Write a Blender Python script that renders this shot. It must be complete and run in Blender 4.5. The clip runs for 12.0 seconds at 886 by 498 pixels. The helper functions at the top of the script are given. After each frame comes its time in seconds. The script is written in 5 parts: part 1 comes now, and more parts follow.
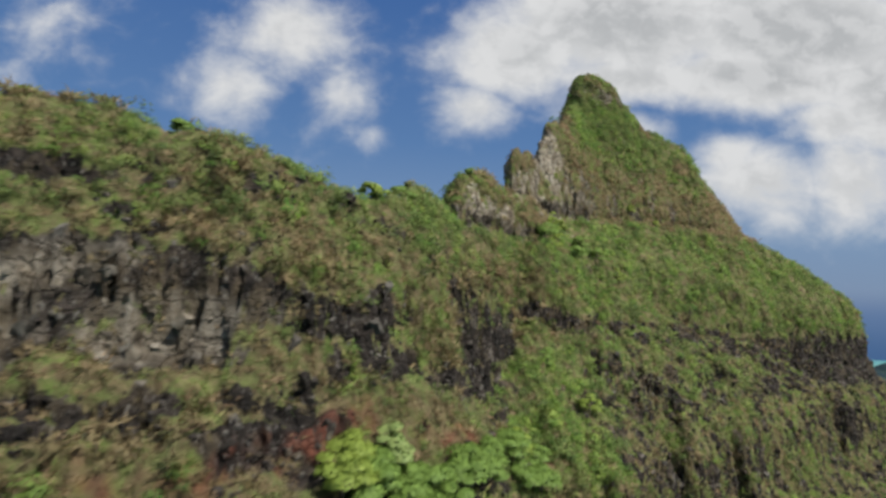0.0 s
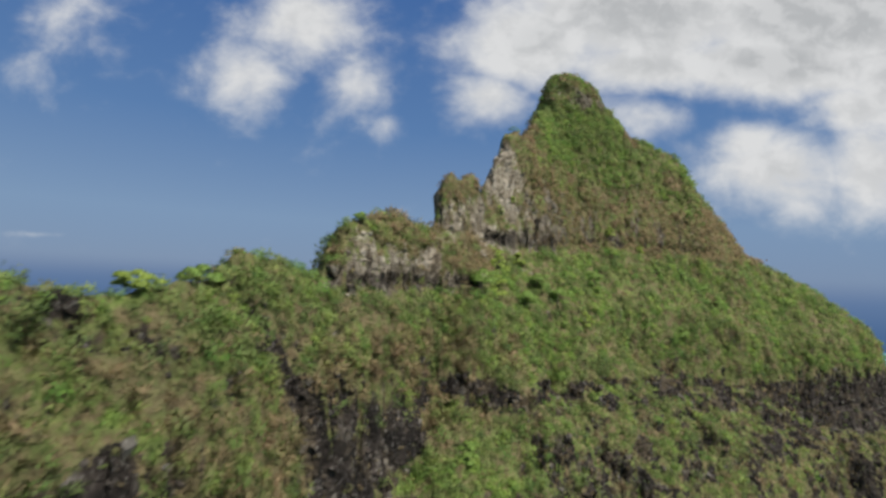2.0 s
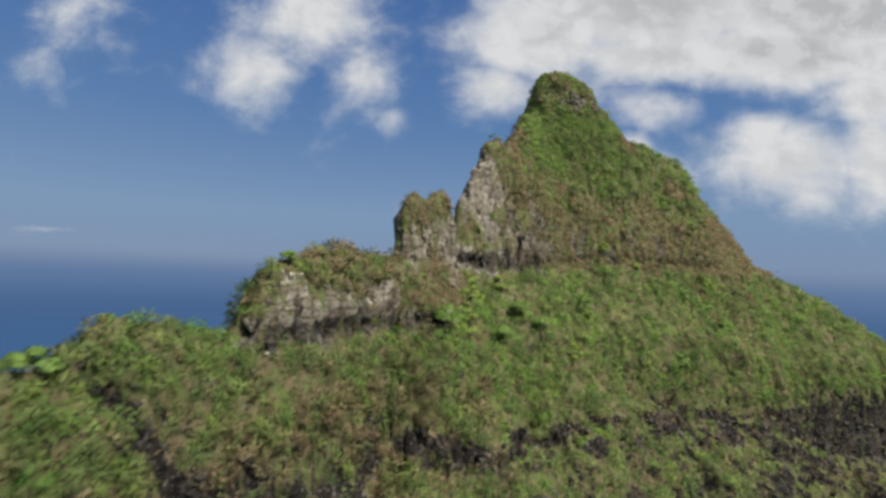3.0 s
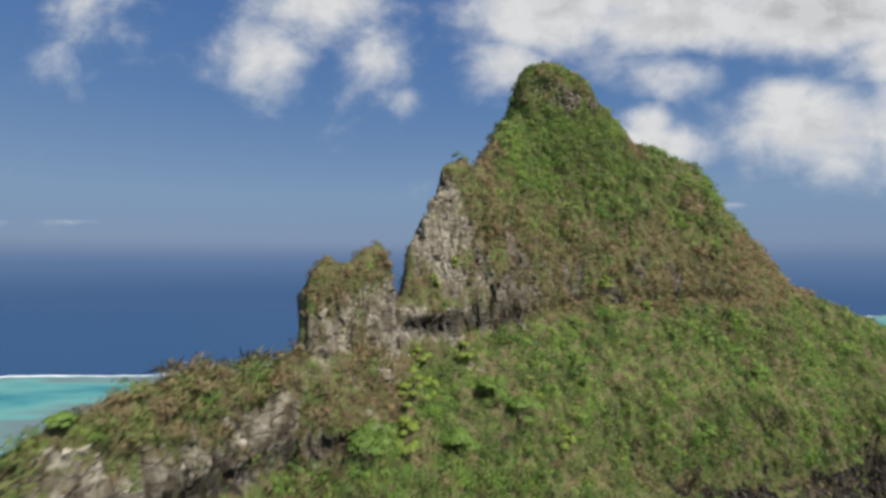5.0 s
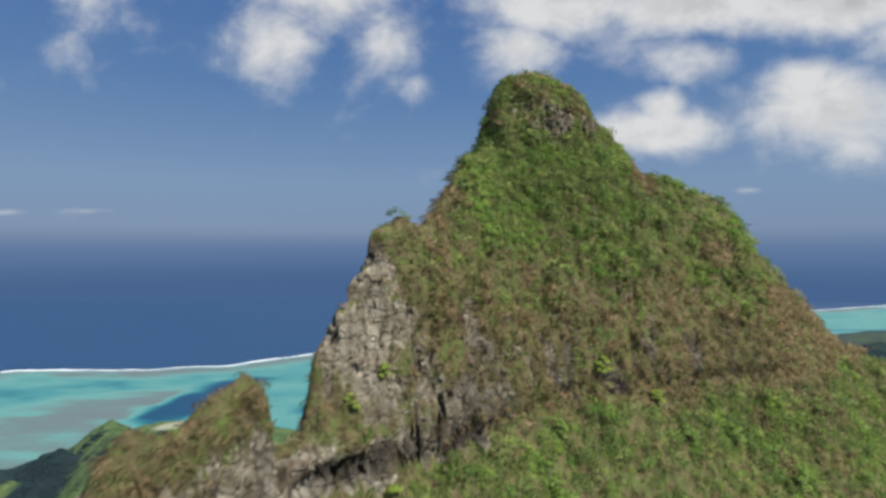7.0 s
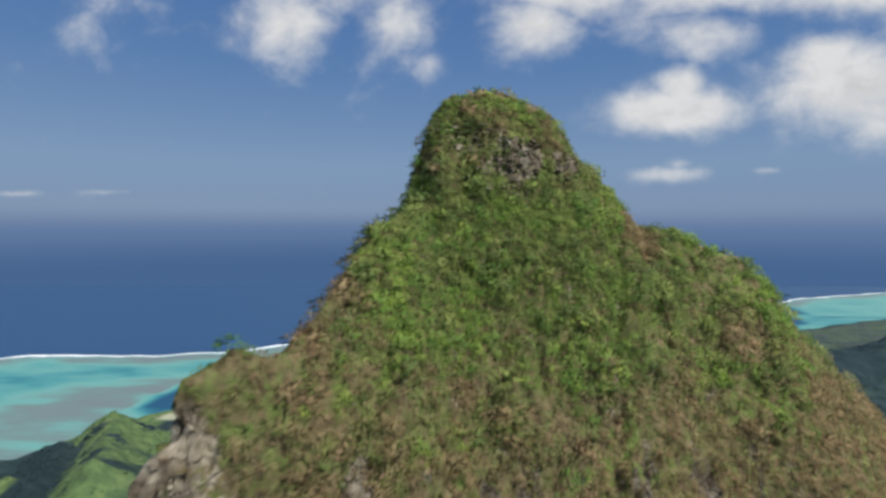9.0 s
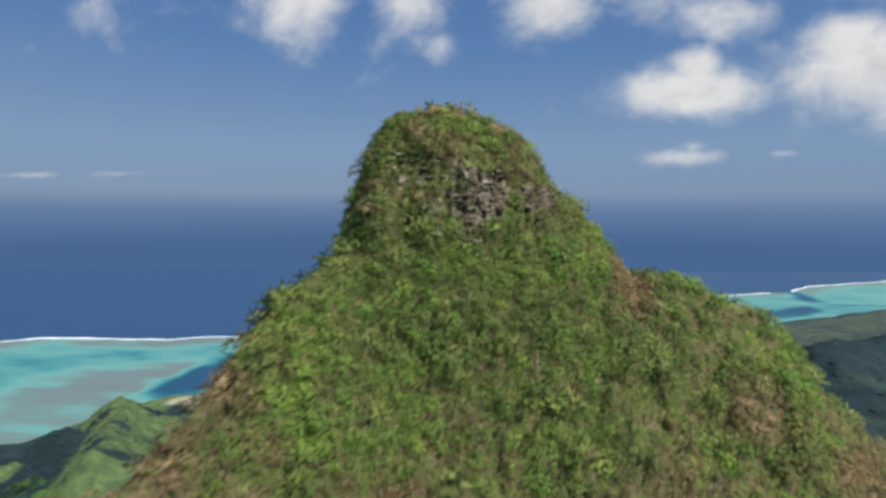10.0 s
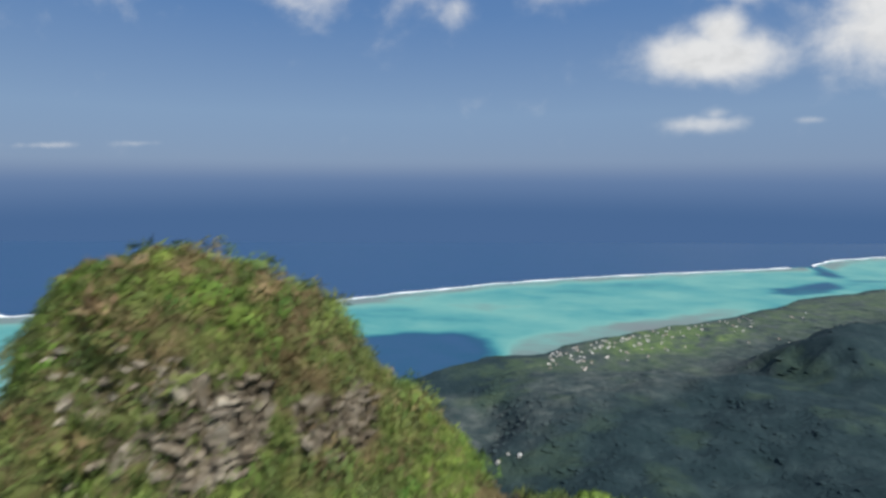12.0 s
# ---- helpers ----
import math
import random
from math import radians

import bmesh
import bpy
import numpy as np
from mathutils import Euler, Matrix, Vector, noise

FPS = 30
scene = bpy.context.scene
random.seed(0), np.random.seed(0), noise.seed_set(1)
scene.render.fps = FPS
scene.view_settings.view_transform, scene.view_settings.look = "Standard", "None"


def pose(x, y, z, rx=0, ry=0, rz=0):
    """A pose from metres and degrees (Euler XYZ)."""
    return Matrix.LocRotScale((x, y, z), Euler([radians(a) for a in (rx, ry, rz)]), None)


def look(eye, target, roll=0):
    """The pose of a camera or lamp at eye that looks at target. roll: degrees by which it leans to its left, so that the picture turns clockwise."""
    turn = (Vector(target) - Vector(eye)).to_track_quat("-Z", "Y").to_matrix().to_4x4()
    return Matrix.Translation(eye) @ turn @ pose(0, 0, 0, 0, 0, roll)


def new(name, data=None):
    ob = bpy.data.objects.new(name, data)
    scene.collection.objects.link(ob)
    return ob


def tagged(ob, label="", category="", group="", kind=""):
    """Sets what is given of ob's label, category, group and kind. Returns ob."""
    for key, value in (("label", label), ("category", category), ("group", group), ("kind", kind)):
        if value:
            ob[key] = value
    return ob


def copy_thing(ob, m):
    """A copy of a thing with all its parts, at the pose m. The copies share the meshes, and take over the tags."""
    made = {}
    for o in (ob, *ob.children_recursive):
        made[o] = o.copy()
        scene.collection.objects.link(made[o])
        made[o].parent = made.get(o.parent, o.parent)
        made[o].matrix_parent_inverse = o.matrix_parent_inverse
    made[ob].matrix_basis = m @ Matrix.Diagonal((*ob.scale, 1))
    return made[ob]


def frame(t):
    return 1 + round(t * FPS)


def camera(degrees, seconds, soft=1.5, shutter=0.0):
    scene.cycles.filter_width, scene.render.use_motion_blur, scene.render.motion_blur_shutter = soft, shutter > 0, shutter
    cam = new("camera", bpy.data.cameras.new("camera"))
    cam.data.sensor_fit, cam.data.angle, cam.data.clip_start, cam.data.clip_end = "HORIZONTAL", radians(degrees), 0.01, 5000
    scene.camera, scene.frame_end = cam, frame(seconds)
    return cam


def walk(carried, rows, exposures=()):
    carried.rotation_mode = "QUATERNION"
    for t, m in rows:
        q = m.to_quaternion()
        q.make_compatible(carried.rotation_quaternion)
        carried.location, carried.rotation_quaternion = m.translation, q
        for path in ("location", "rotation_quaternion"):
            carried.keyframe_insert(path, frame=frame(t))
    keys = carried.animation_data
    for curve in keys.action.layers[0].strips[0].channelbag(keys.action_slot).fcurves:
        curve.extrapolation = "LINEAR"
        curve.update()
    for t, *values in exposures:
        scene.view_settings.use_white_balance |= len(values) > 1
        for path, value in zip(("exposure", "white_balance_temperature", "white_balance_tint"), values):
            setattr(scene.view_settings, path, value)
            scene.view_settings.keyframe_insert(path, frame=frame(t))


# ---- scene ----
cam = camera(79.0, 12.0, soft=3.0, shutter=0.65)
METRES, EYE, TILT, LEAN, TURN = 330.0, 455.0, 5.0, -2.0, 0.0
ROWS = [
    (0.0, 0.0, 0.0, 0.0, 0.0, 0.0, -0.0),
    (0.5, 0.0262, 0.0306, 0.0144, 0.32, -0.23, -0.02),
    (1.0, 0.0507, 0.0615, 0.0286, 0.66, -0.43, -0.03),
    (1.5, 0.0738, 0.0932, 0.0433, 1.07, -0.76, -0.08),
    (2.0, 0.0953, 0.1253, 0.0583, 1.43, -1.08, -0.02),
    (2.5, 0.1148, 0.1584, 0.0734, 1.84, -1.45, 0.02),
    (3.0, 0.1329, 0.1916, 0.0887, 2.24, -1.82, 0.21),
    (5.0, 0.1872, 0.3287, 0.1483, 4.05, -3.91, 2.13),
    (5.5, 0.1987, 0.3639, 0.1633, 4.41, -4.31, 2.42),
    (6.0, 0.2097, 0.3995, 0.1782, 4.72, -4.65, 2.47),
    (6.5, 0.2208, 0.435, 0.1924, 4.99, -4.92, 2.48),
    (7.0, 0.2318, 0.4712, 0.2066, 5.21, -5.23, 2.47),
    (9.0, 0.2834, 0.6184, 0.262, 6.6, -7.19, 2.55),
    (9.5, 0.2973, 0.6568, 0.2758, 7.12, -8.06, 2.45),
    (10.0, 0.3123, 0.6949, 0.2898, 7.78, -8.98, 2.4),
    (10.5, 0.328, 0.7331, 0.3042, 8.37, -9.96, 2.42),
    (11.0, 0.3448, 0.772, 0.3189, 8.87, -10.86, 2.45),
    (11.5, 0.3625, 0.8102, 0.3342, 9.2, -11.58, 2.49),
    (12.0, 0.3815, 0.848, 0.3501, 9.4, -12.17, 2.64),
]
walk(cam, [(t, pose(0, 0, EYE, TILT, LEAN, TURN) @ pose(METRES * x, METRES * y, METRES * z, 90 + pitch, roll, yaw)) for t, x, y, z, yaw, pitch, roll in ROWS], [(0.0, 0.42), (7.0, 0.42), (9.5, 0.46), (12.0, 0.54)])

# ---- daylight ----
SUN_WAY = Vector((0.49, -0.41, 0.77)).normalized()  # towards the sun
world = bpy.data.worlds.new("sky")
scene.world = world
world.use_nodes = True
wt = world.node_tree
wt.nodes.clear()


def wnode(kind):
    return wt.nodes.new(kind)


def wmath(op, a, b=None, c=None, clamp=False):
    n = wnode("ShaderNodeMath")
    n.operation, n.use_clamp = op, clamp
    for socket, v in zip(n.inputs, (a, b, c)):
        if v is None:
            continue
        if isinstance(v, (int, float)):
            socket.default_value = v
        else:
            wt.links.new(v, socket)
    return n.outputs[0]


def wmix(fac, a, b):
    n = wnode("ShaderNodeMix")
    n.data_type = "RGBA"
    for socket, v in ((n.inputs[0], fac), (n.inputs[6], a), (n.inputs[7], b)):
        if isinstance(v, (int, float, tuple)):
            socket.default_value = v if not isinstance(v, tuple) else (*v, 1)
        else:
            wt.links.new(v, socket)
    return n.outputs[2]


def wramp(x, a, b):
    n = wnode("ShaderNodeMapRange")
    n.interpolation_type = "SMOOTHSTEP"
    wt.links.new(x, n.inputs[0])
    n.inputs[1].default_value, n.inputs[2].default_value = a, b
    return n.outputs[0]


sky = wnode("ShaderNodeTexSky")
sky.sky_type, sky.sun_disc = "NISHITA", False
sky.sun_elevation = math.asin(SUN_WAY.z)
sky.sun_rotation = math.atan2(SUN_WAY.x, SUN_WAY.y)
sky.altitude, sky.air_density, sky.dust_density, sky.ozone_density = 600, 1.0, 0.6, 2.0
coord = wnode("ShaderNodeTexCoord")
split = wnode("ShaderNodeSeparateXYZ")
wt.links.new(coord.outputs["Generated"], split.inputs[0])
dx, dy, dz = split.outputs
# the sky laid out on a plane ahead: sideways and up, each by the way ahead
ahead = wmath("MAXIMUM", dy, 0.02)
su, sv = wmath("DIVIDE", dx, ahead), wmath("DIVIDE", dz, ahead)
flat = wnode("ShaderNodeCombineXYZ")
wt.links.new(su, flat.inputs[0]), wt.links.new(wmath("MULTIPLY", sv, 1.25), flat.inputs[1])


def wnoise(scale, detail, rough, offset=0.0, warp=0.0):
    n = wnode("ShaderNodeTexNoise")
    shift = wnode("ShaderNodeVectorMath")
    n.noise_dimensions, shift.operation = "3D", "ADD"
    wt.links.new(flat.outputs[0], shift.inputs[0])
    shift.inputs[1].default_value = (offset, offset * 0.7, offset * 0.3)
    wt.links.new(shift.outputs[0], n.inputs["Vector"])
    n.inputs["Scale"].default_value, n.inputs["Detail"].default_value, n.inputs["Roughness"].default_value = scale, detail, rough
    n.inputs["Distortion"].default_value = warp
    return n.outputs["Fac"]


# cumulus: centre sideways and up, half width and half height, density
CLOUDS = [
    (-0.78, 0.50, 0.13, 0.12, 0.55), (-0.84, 0.395, 0.06, 0.05, 0.5), (-0.31, 0.50, 0.13, 0.085, 1.0), (-0.43, 0.385, 0.11, 0.08, 0.85),
    (-0.205, 0.375, 0.075, 0.09, 0.72), (-0.155, 0.30, 0.04, 0.04, 0.42), (-0.035, 0.555, 0.05, 0.025, 0.42), (0.14, 0.475, 0.15, 0.11, 1.15), (0.05, 0.36, 0.095, 0.05, 0.95),
    (0.33, 0.535, 0.28, 0.12, 1.35), (0.68, 0.535, 0.30, 0.13, 1.4), (0.34, 0.43, 0.20, 0.055, 1.15), (0.60, 0.44, 0.26, 0.075, 1.3), (0.88, 0.42, 0.20, 0.16, 1.35),
    (0.74, 0.36, 0.12, 0.06, 1.05), (0.60, 0.235, 0.15, 0.075, 1.1), (0.78, 0.245, 0.14, 0.10, 1.1), (0.53, 0.285, 0.08, 0.05, 0.9), (0.33, 0.335, 0.13, 0.04, 0.8),
    (0.285, 0.20, 0.12, 0.042, 1.05), (0.30, 0.245, 0.04, 0.035, 0.95), (0.21, 0.215, 0.05, 0.03, 0.6),
]
WISPS = [(0.46, 0.36, 0.24, 0.10, 0.33), (0.285, 0.093, 0.085, 0.017, 0.72), (0.30, 0.108, 0.035, 0.015, 0.6), (0.45, 0.097, 0.03, 0.006, 0.45), (-1.02, 0.066, 0.08, 0.007, 0.5), (-0.80, 0.068, 0.05, 0.006, 0.4)]
density = None
for cu, cv, hw, hh, amount in CLOUDS + WISPS:
    a = wmath("DIVIDE", wmath("SUBTRACT", su, cu), hw)
    b = wmath("DIVIDE", wmath("SUBTRACT", sv, cv), hh)
    r = wmath("ADD", wmath("MULTIPLY", a, a), wmath("MULTIPLY", b, b))
    bell = wmath("MULTIPLY", wmath("POWER", 2.718, wmath("MULTIPLY", r, -0.8)), amount)
    density = bell if density is None else wmath("MAXIMUM", density, bell)
lumps, billow, fine = wnoise(7.5, 5, 0.55, 3.1, 0.3), wnoise(19, 4, 0.55, 7.7, 0.3), wnoise(60, 5, 0.62, 1.7)
# away from the view the same fair-weather clouds go on, broken and thin
elsewhere = wmath("MULTIPLY", wmath("SUBTRACT", 1.0, wramp(dy, 0.15, 0.55)), 0.42)
density = wmath("MAXIMUM", density, elsewhere)
body = wmath("ADD", density, wmath("ADD", wmath("MULTIPLY", wmath("SUBTRACT", lumps, 0.5), 1.15), wmath("MULTIPLY", wmath("SUBTRACT", billow, 0.5), 0.42)))
body = wmath("ADD", body, wmath("MULTIPLY", wmath("SUBTRACT", fine, 0.5), 0.13))
cover = wmath("MULTIPLY", wmath("POWER", wramp(body, 0.10, 1.0), 1.25), wramp(dz, 0.02, 0.05))
# thick middles and bases are greyer than the lit rims
heavy = wmath("MULTIPLY", wramp(density, 0.95, 1.28), wramp(body, 0.7, 1.3))
shade = wmath("MULTIPLY", wramp(body, 0.55, 1.25), wramp(wmath("ADD", billow, wmath("MULTIPLY", wmath("SUBTRACT", lumps, 0.5), 0.8)), 0.66, 0.36))
shade = wmath("ADD", wmath("MULTIPLY", shade, 0.6), wmath("MULTIPLY", heavy, 0.42), clamp=True)
cloud_colour = wmix(shade, (0.525, 0.53, 0.535), (0.345, 0.355, 0.365))
sky_gain = wnode("ShaderNodeVectorMath")
sky_gain.operation = "SCALE"
wt.links.new(sky.outputs[0], sky_gain.inputs[0])
sky_gain.inputs[3].default_value = 0.05
# sea haze whitens the air towards the horizon and leaves it a deep blue overhead
air = wnode("ShaderNodeValToRGB")
wt.links.new(wmath("MULTIPLY", dz, 2.0), air.inputs[0])
air.color_ramp.elements.new(0.22), air.color_ramp.elements.new(0.55)
for el, (at, c) in zip(air.color_ramp.elements, [(0.0, (0.136, 0.194, 0.308)), (0.22, (0.146, 0.225, 0.352)), (0.55, (0.074, 0.155, 0.318)), (1.0, (0.04, 0.104, 0.275))]):
    el.position, el.color = at, (*c, 1)
clear = wmix(0.9, sky_gain.outputs[0], air.outputs[0])
above = wmix(cover, clear, cloud_colour)
# below the horizon: the far ocean fading into the haze
deep = wmix(wramp(dz, -0.07, 0.01), (0.047, 0.097, 0.203), (0.092, 0.148, 0.262))
whole = wmix(wramp(dz, -0.012, 0.034), deep, above)
background = wnode("ShaderNodeBackground")
wt.links.new(whole, background.inputs[0])
background.inputs[1].default_value = 1.0
wt.links.new(background.outputs[0], wnode("ShaderNodeOutputWorld").inputs[0])

sun = new("sun", bpy.data.lights.new("sun", "SUN"))
sun.data.energy, sun.data.angle, sun.data.color = 4.9, radians(0.53), (1.0, 0.95, 0.87)
sun.matrix_world = look((0, 0, 900), tuple(Vector((0, 0, 900)) - SUN_WAY))


# ---- materials ----
def material(name):
    m = bpy.data.materials.new(name)
    m.use_nodes = True
    return m, m.node_tree, m.node_tree.nodes["Principled BSDF"]


def mnoise(t, scale, detail=4, rough=0.55, vector=None, dims="3D"):
    n = t.nodes.new("ShaderNodeTexNoise")
    n.noise_dimensions = dims
    n.inputs["Scale"].default_value, n.inputs["Detail"].default_value, n.inputs["Roughness"].default_value = scale, detail, rough
    if vector is not None:
        t.links.new(vector, n.inputs["Vector"])
    return n.outputs["Fac"]


def position(t, scale=(1, 1, 1)):
    g = t.nodes.new("ShaderNodeNewGeometry")
    s = t.nodes.new("ShaderNodeVectorMath")
    s.operation = "MULTIPLY"
    t.links.new(g.outputs["Position"], s.inputs[0])
    s.inputs[1].default_value = scale
    return s.outputs[0]


def ramp(t, x, stops):
    n = t.nodes.new("ShaderNodeValToRGB")
    t.links.new(x, n.inputs[0])
    e = n.color_ramp.elements
    while len(e) < len(stops):
        e.new(0.5)
    for el, (p, c) in zip(e, stops):
        el.position, el.color = p, (*c, 1)
    return n.outputs[0]


def mixed(t, fac, a, b, mode="MIX"):
    n = t.nodes.new("ShaderNodeMix")
    n.data_type, n.blend_type = "RGBA", mode
    for socket, v in ((n.inputs[0], fac), (n.inputs[6], a), (n.inputs[7], b)):
        if isinstance(v, (int, float)):
            socket.default_value = v
        elif isinstance(v, tuple):
            socket.default_value = (*v, 1)
        else:
            t.links.new(v, socket)
    return n.outputs[2]


def between(t, x, a, b):
    n = t.nodes.new("ShaderNodeMapRange")
    n.interpolation_type = "SMOOTHSTEP"
    t.links.new(x, n.inputs[0])
    n.inputs[1].default_value, n.inputs[2].default_value = a, b
    return n.outputs[0]


def attribute(t, name):
    n = t.nodes.new("ShaderNodeAttribute")
    n.attribute_name = name
    return n


def maths(t, op, a, b):
    n = t.nodes.new("ShaderNodeMath")
    n.operation = op
    for socket, v in zip(n.inputs, (a, b)):
        if isinstance(v, (int, float)):
            socket.default_value = v
        else:
            t.links.new(v, socket)
    return n.outputs[0]


def bumped(t, bsdf, height, strength, distance):
    n = t.nodes.new("ShaderNodeBump")
    n.inputs["Strength"].default_value, n.inputs["Distance"].default_value = strength, distance
    t.links.new(height, n.inputs["Height"])
    t.links.new(n.outputs[0], bsdf.inputs["Normal"])


def rock_colours(t):
    """Weathered basalt: beige and grey slabs on the heights, nearly black in the flows at the foot and in the painted
    shade under the brows, with brown stains.
    """
    p = position(t)
    broad = mnoise(t, 0.22, 7, 0.55, position(t, (0.8, 0.8, 1.15)))
    streak = mnoise(t, 0.55, 5, 0.6, position(t, (1.0, 0.7, 0.22)))
    grain = maths(t, "ADD", maths(t, "MULTIPLY", broad, 0.55), maths(t, "MULTIPLY", streak, 0.45))
    pale = ramp(t, grain, [(0.36, (0.065, 0.052, 0.038)), (0.43, (0.19, 0.16, 0.118)), (0.51, (0.30, 0.265, 0.205)), (0.61, (0.44, 0.40, 0.325))])
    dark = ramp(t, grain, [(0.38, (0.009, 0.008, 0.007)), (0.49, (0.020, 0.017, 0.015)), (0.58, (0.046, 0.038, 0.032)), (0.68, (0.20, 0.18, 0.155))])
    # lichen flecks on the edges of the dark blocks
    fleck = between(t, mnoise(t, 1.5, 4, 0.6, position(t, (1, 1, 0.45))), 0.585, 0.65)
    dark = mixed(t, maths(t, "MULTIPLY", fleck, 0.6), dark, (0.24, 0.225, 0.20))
    # the dark mix also carries the shade painted under the brows
    base = mixed(t, attribute(t, "old_and_shade").outputs["Fac"], pale, dark)
    bend = t.nodes.new("ShaderNodeVectorMath")
    wobble = t.nodes.new("ShaderNodeTexNoise")
    t.links.new(p, wobble.inputs["Vector"])
    wobble.inputs["Scale"].default_value = 0.5
    bend.operation = "MULTIPLY_ADD"
    t.links.new(wobble.outputs["Color"], bend.inputs[0])
    bend.inputs[1].default_value = (2.5, 2.5, 2.5)
    t.links.new(position(t, (0.8, 0.8, 1.6)), bend.inputs[2])
    cells = t.nodes.new("ShaderNodeTexVoronoi")
    cells.feature = "DISTANCE_TO_EDGE"
    cells.inputs["Scale"].default_value = 0.2
    t.links.new(bend.outputs[0], cells.inputs["Vector"])
    crack = between(t, cells.outputs["Distance"], 0.0, 0.07)
    base = mixed(t, maths(t, "MULTIPLY", maths(t, "SUBTRACT", 1.0, crack), 0.5), base, (0.03, 0.025, 0.021))
    stain = between(t, mnoise(t, 0.16, 5, 0.6, position(t, (1, 1, 0.6))), 0.50, 0.66)
    return mixed(t, maths(t, "MULTIPLY", stain, 0.65), base, (0.108, 0.086, 0.056)), p, crack


def grow_colours(t):
    """Greens of the scrub: fresh, olive and dry by patches."""
    p = position(t)
    fresh = ramp(t, mnoise(t, 0.35, 2, 0.5, p), [(0.28, (0.088, 0.128, 0.046)), (0.44, (0.128, 0.176, 0.056)), (0.58, (0.166, 0.218, 0.066)), (0.74, (0.22, 0.262, 0.085))])
    lime = ramp(t, mnoise(t, 0.5, 2, 0.5, p), [(0.3, (0.135, 0.22, 0.05)), (0.7, (0.225, 0.33, 0.07))])
    fresh = mixed(t, between(t, mnoise(t, 0.075, 5, 0.65, p), 0.47, 0.62), fresh, lime)
    dry = ramp(t, mnoise(t, 0.5, 2, 0.5, p), [(0.32, (0.15, 0.108, 0.062)), (0.55, (0.25, 0.195, 0.105)), (0.75, (0.33, 0.265, 0.145))])
    return fresh, dry, p


ground_mat, t, bsdf = material("mountain_ground")
rock, p, crack = rock_colours(t)
fresh, dry, _ = grow_colours(t)
soil = mixed(t, 0.42, mixed(t, between(t, mnoise(t, 0.35, 5, 0.6, p), 0.36, 0.66), dry, fresh), (0.05, 0.046, 0.025))
bare = attribute(t, "bare").outputs["Fac"]
edge = maths(t, "ADD", bare, maths(t, "MULTIPLY", maths(t, "SUBTRACT", mnoise(t, 0.8, 6, 0.65, p), 0.5), 0.8))
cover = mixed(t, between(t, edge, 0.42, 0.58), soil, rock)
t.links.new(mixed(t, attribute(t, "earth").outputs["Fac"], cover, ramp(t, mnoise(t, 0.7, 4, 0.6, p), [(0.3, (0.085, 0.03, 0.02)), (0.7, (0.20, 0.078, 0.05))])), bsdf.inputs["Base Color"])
bsdf.inputs["Roughness"].default_value = 0.92
bsdf.inputs["Specular IOR Level"].default_value = 0.15
bumped(t, bsdf, maths(t, "ADD", mnoise(t, 0.55, 9, 0.66, position(t, (1, 1, 1.2))), maths(t, "MULTIPLY", maths(t, "MULTIPLY", crack, bare), 0.3)), 1.0, 1.8)

block_mat, t, bsdf = material("rock_block")
rock, p, crack = rock_colours(t)
# some blocks wear pale lichen, others are freshly broken and dark
island = t.nodes.new("ShaderNodeNewGeometry").outputs["Random Per Island"]
rock = mixed(t, maths(t, "MULTIPLY", between(t, island, 0.7, 1.0), 0.35), rock, (0.27, 0.255, 0.22))
rock = mixed(t, maths(t, "MULTIPLY", between(t, island, 0.35, 0.05), 0.6), rock, (0.03, 0.026, 0.022))
t.links.new(rock, bsdf.inputs["Base Color"])
bsdf.inputs["Roughness"].default_value = 0.9
bsdf.inputs["Specular IOR Level"].default_value = 0.15
bumped(t, bsdf, mnoise(t, 2.6, 8, 0.65, p), 0.9, 0.35)

scrub_mat, t, bsdf = material("scrub_leaves")
fresh, dry, p = grow_colours(t)
# whole plants turn brown, one beside another
patch = maths(t, "ADD", maths(t, "ADD", maths(t, "ADD", mnoise(t, 0.11, 3, 0.6, p), maths(t, "MULTIPLY", maths(t, "SUBTRACT", mnoise(t, 0.23, 2, 0.5, p), 0.5), 0.7)), maths(t, "MULTIPLY", attribute(t, "dryness").outputs["Fac"], 0.5)), maths(t, "MULTIPLY", maths(t, "SUBTRACT", attribute(t, "whim").outputs["Fac"], 0.5), 0.28))
leaf = mixed(t, between(t, patch, 0.51, 0.76), fresh, dry)
vivid = ramp(t, mnoise(t, 0.4, 2, 0.5, p), [(0.3, (0.10, 0.20, 0.04)), (0.5, (0.14, 0.26, 0.05)), (0.7, (0.24, 0.32, 0.06))])
leaf = mixed(t, between(t, attribute(t, "dryness").outputs["Fac"], -0.35, -0.6), leaf, vivid)
island = t.nodes.new("ShaderNodeNewGeometry").outputs["Random Per Island"]
hsv = t.nodes.new("ShaderNodeHueSaturation")
t.links.new(leaf, hsv.inputs["Color"])
tone = attribute(t, "tone").outputs["Fac"]
t.links.new(maths(t, "ADD", maths(t, "ADD", maths(t, "MULTIPLY", island, 0.12), maths(t, "MULTIPLY", tone, 0.6)), 0.69), hsv.inputs["Value"])
t.links.new(maths(t, "ADD", maths(t, "MULTIPLY", between(t, tone, 1.0, 0.2), 0.03), 0.485), hsv.inputs["Hue"])
t.links.new(hsv.outputs[0], bsdf.inputs["Base Color"])
bsdf.inputs["Roughness"].default_value = 0.7
bsdf.inputs["Specular IOR Level"].default_value = 0.2
trans = t.nodes.new("ShaderNodeBsdfTranslucent")
t.links.new(hsv.outputs[0], trans.inputs[0])
blend = t.nodes.new("ShaderNodeMixShader")
blend.inputs[0].default_value = 0.42
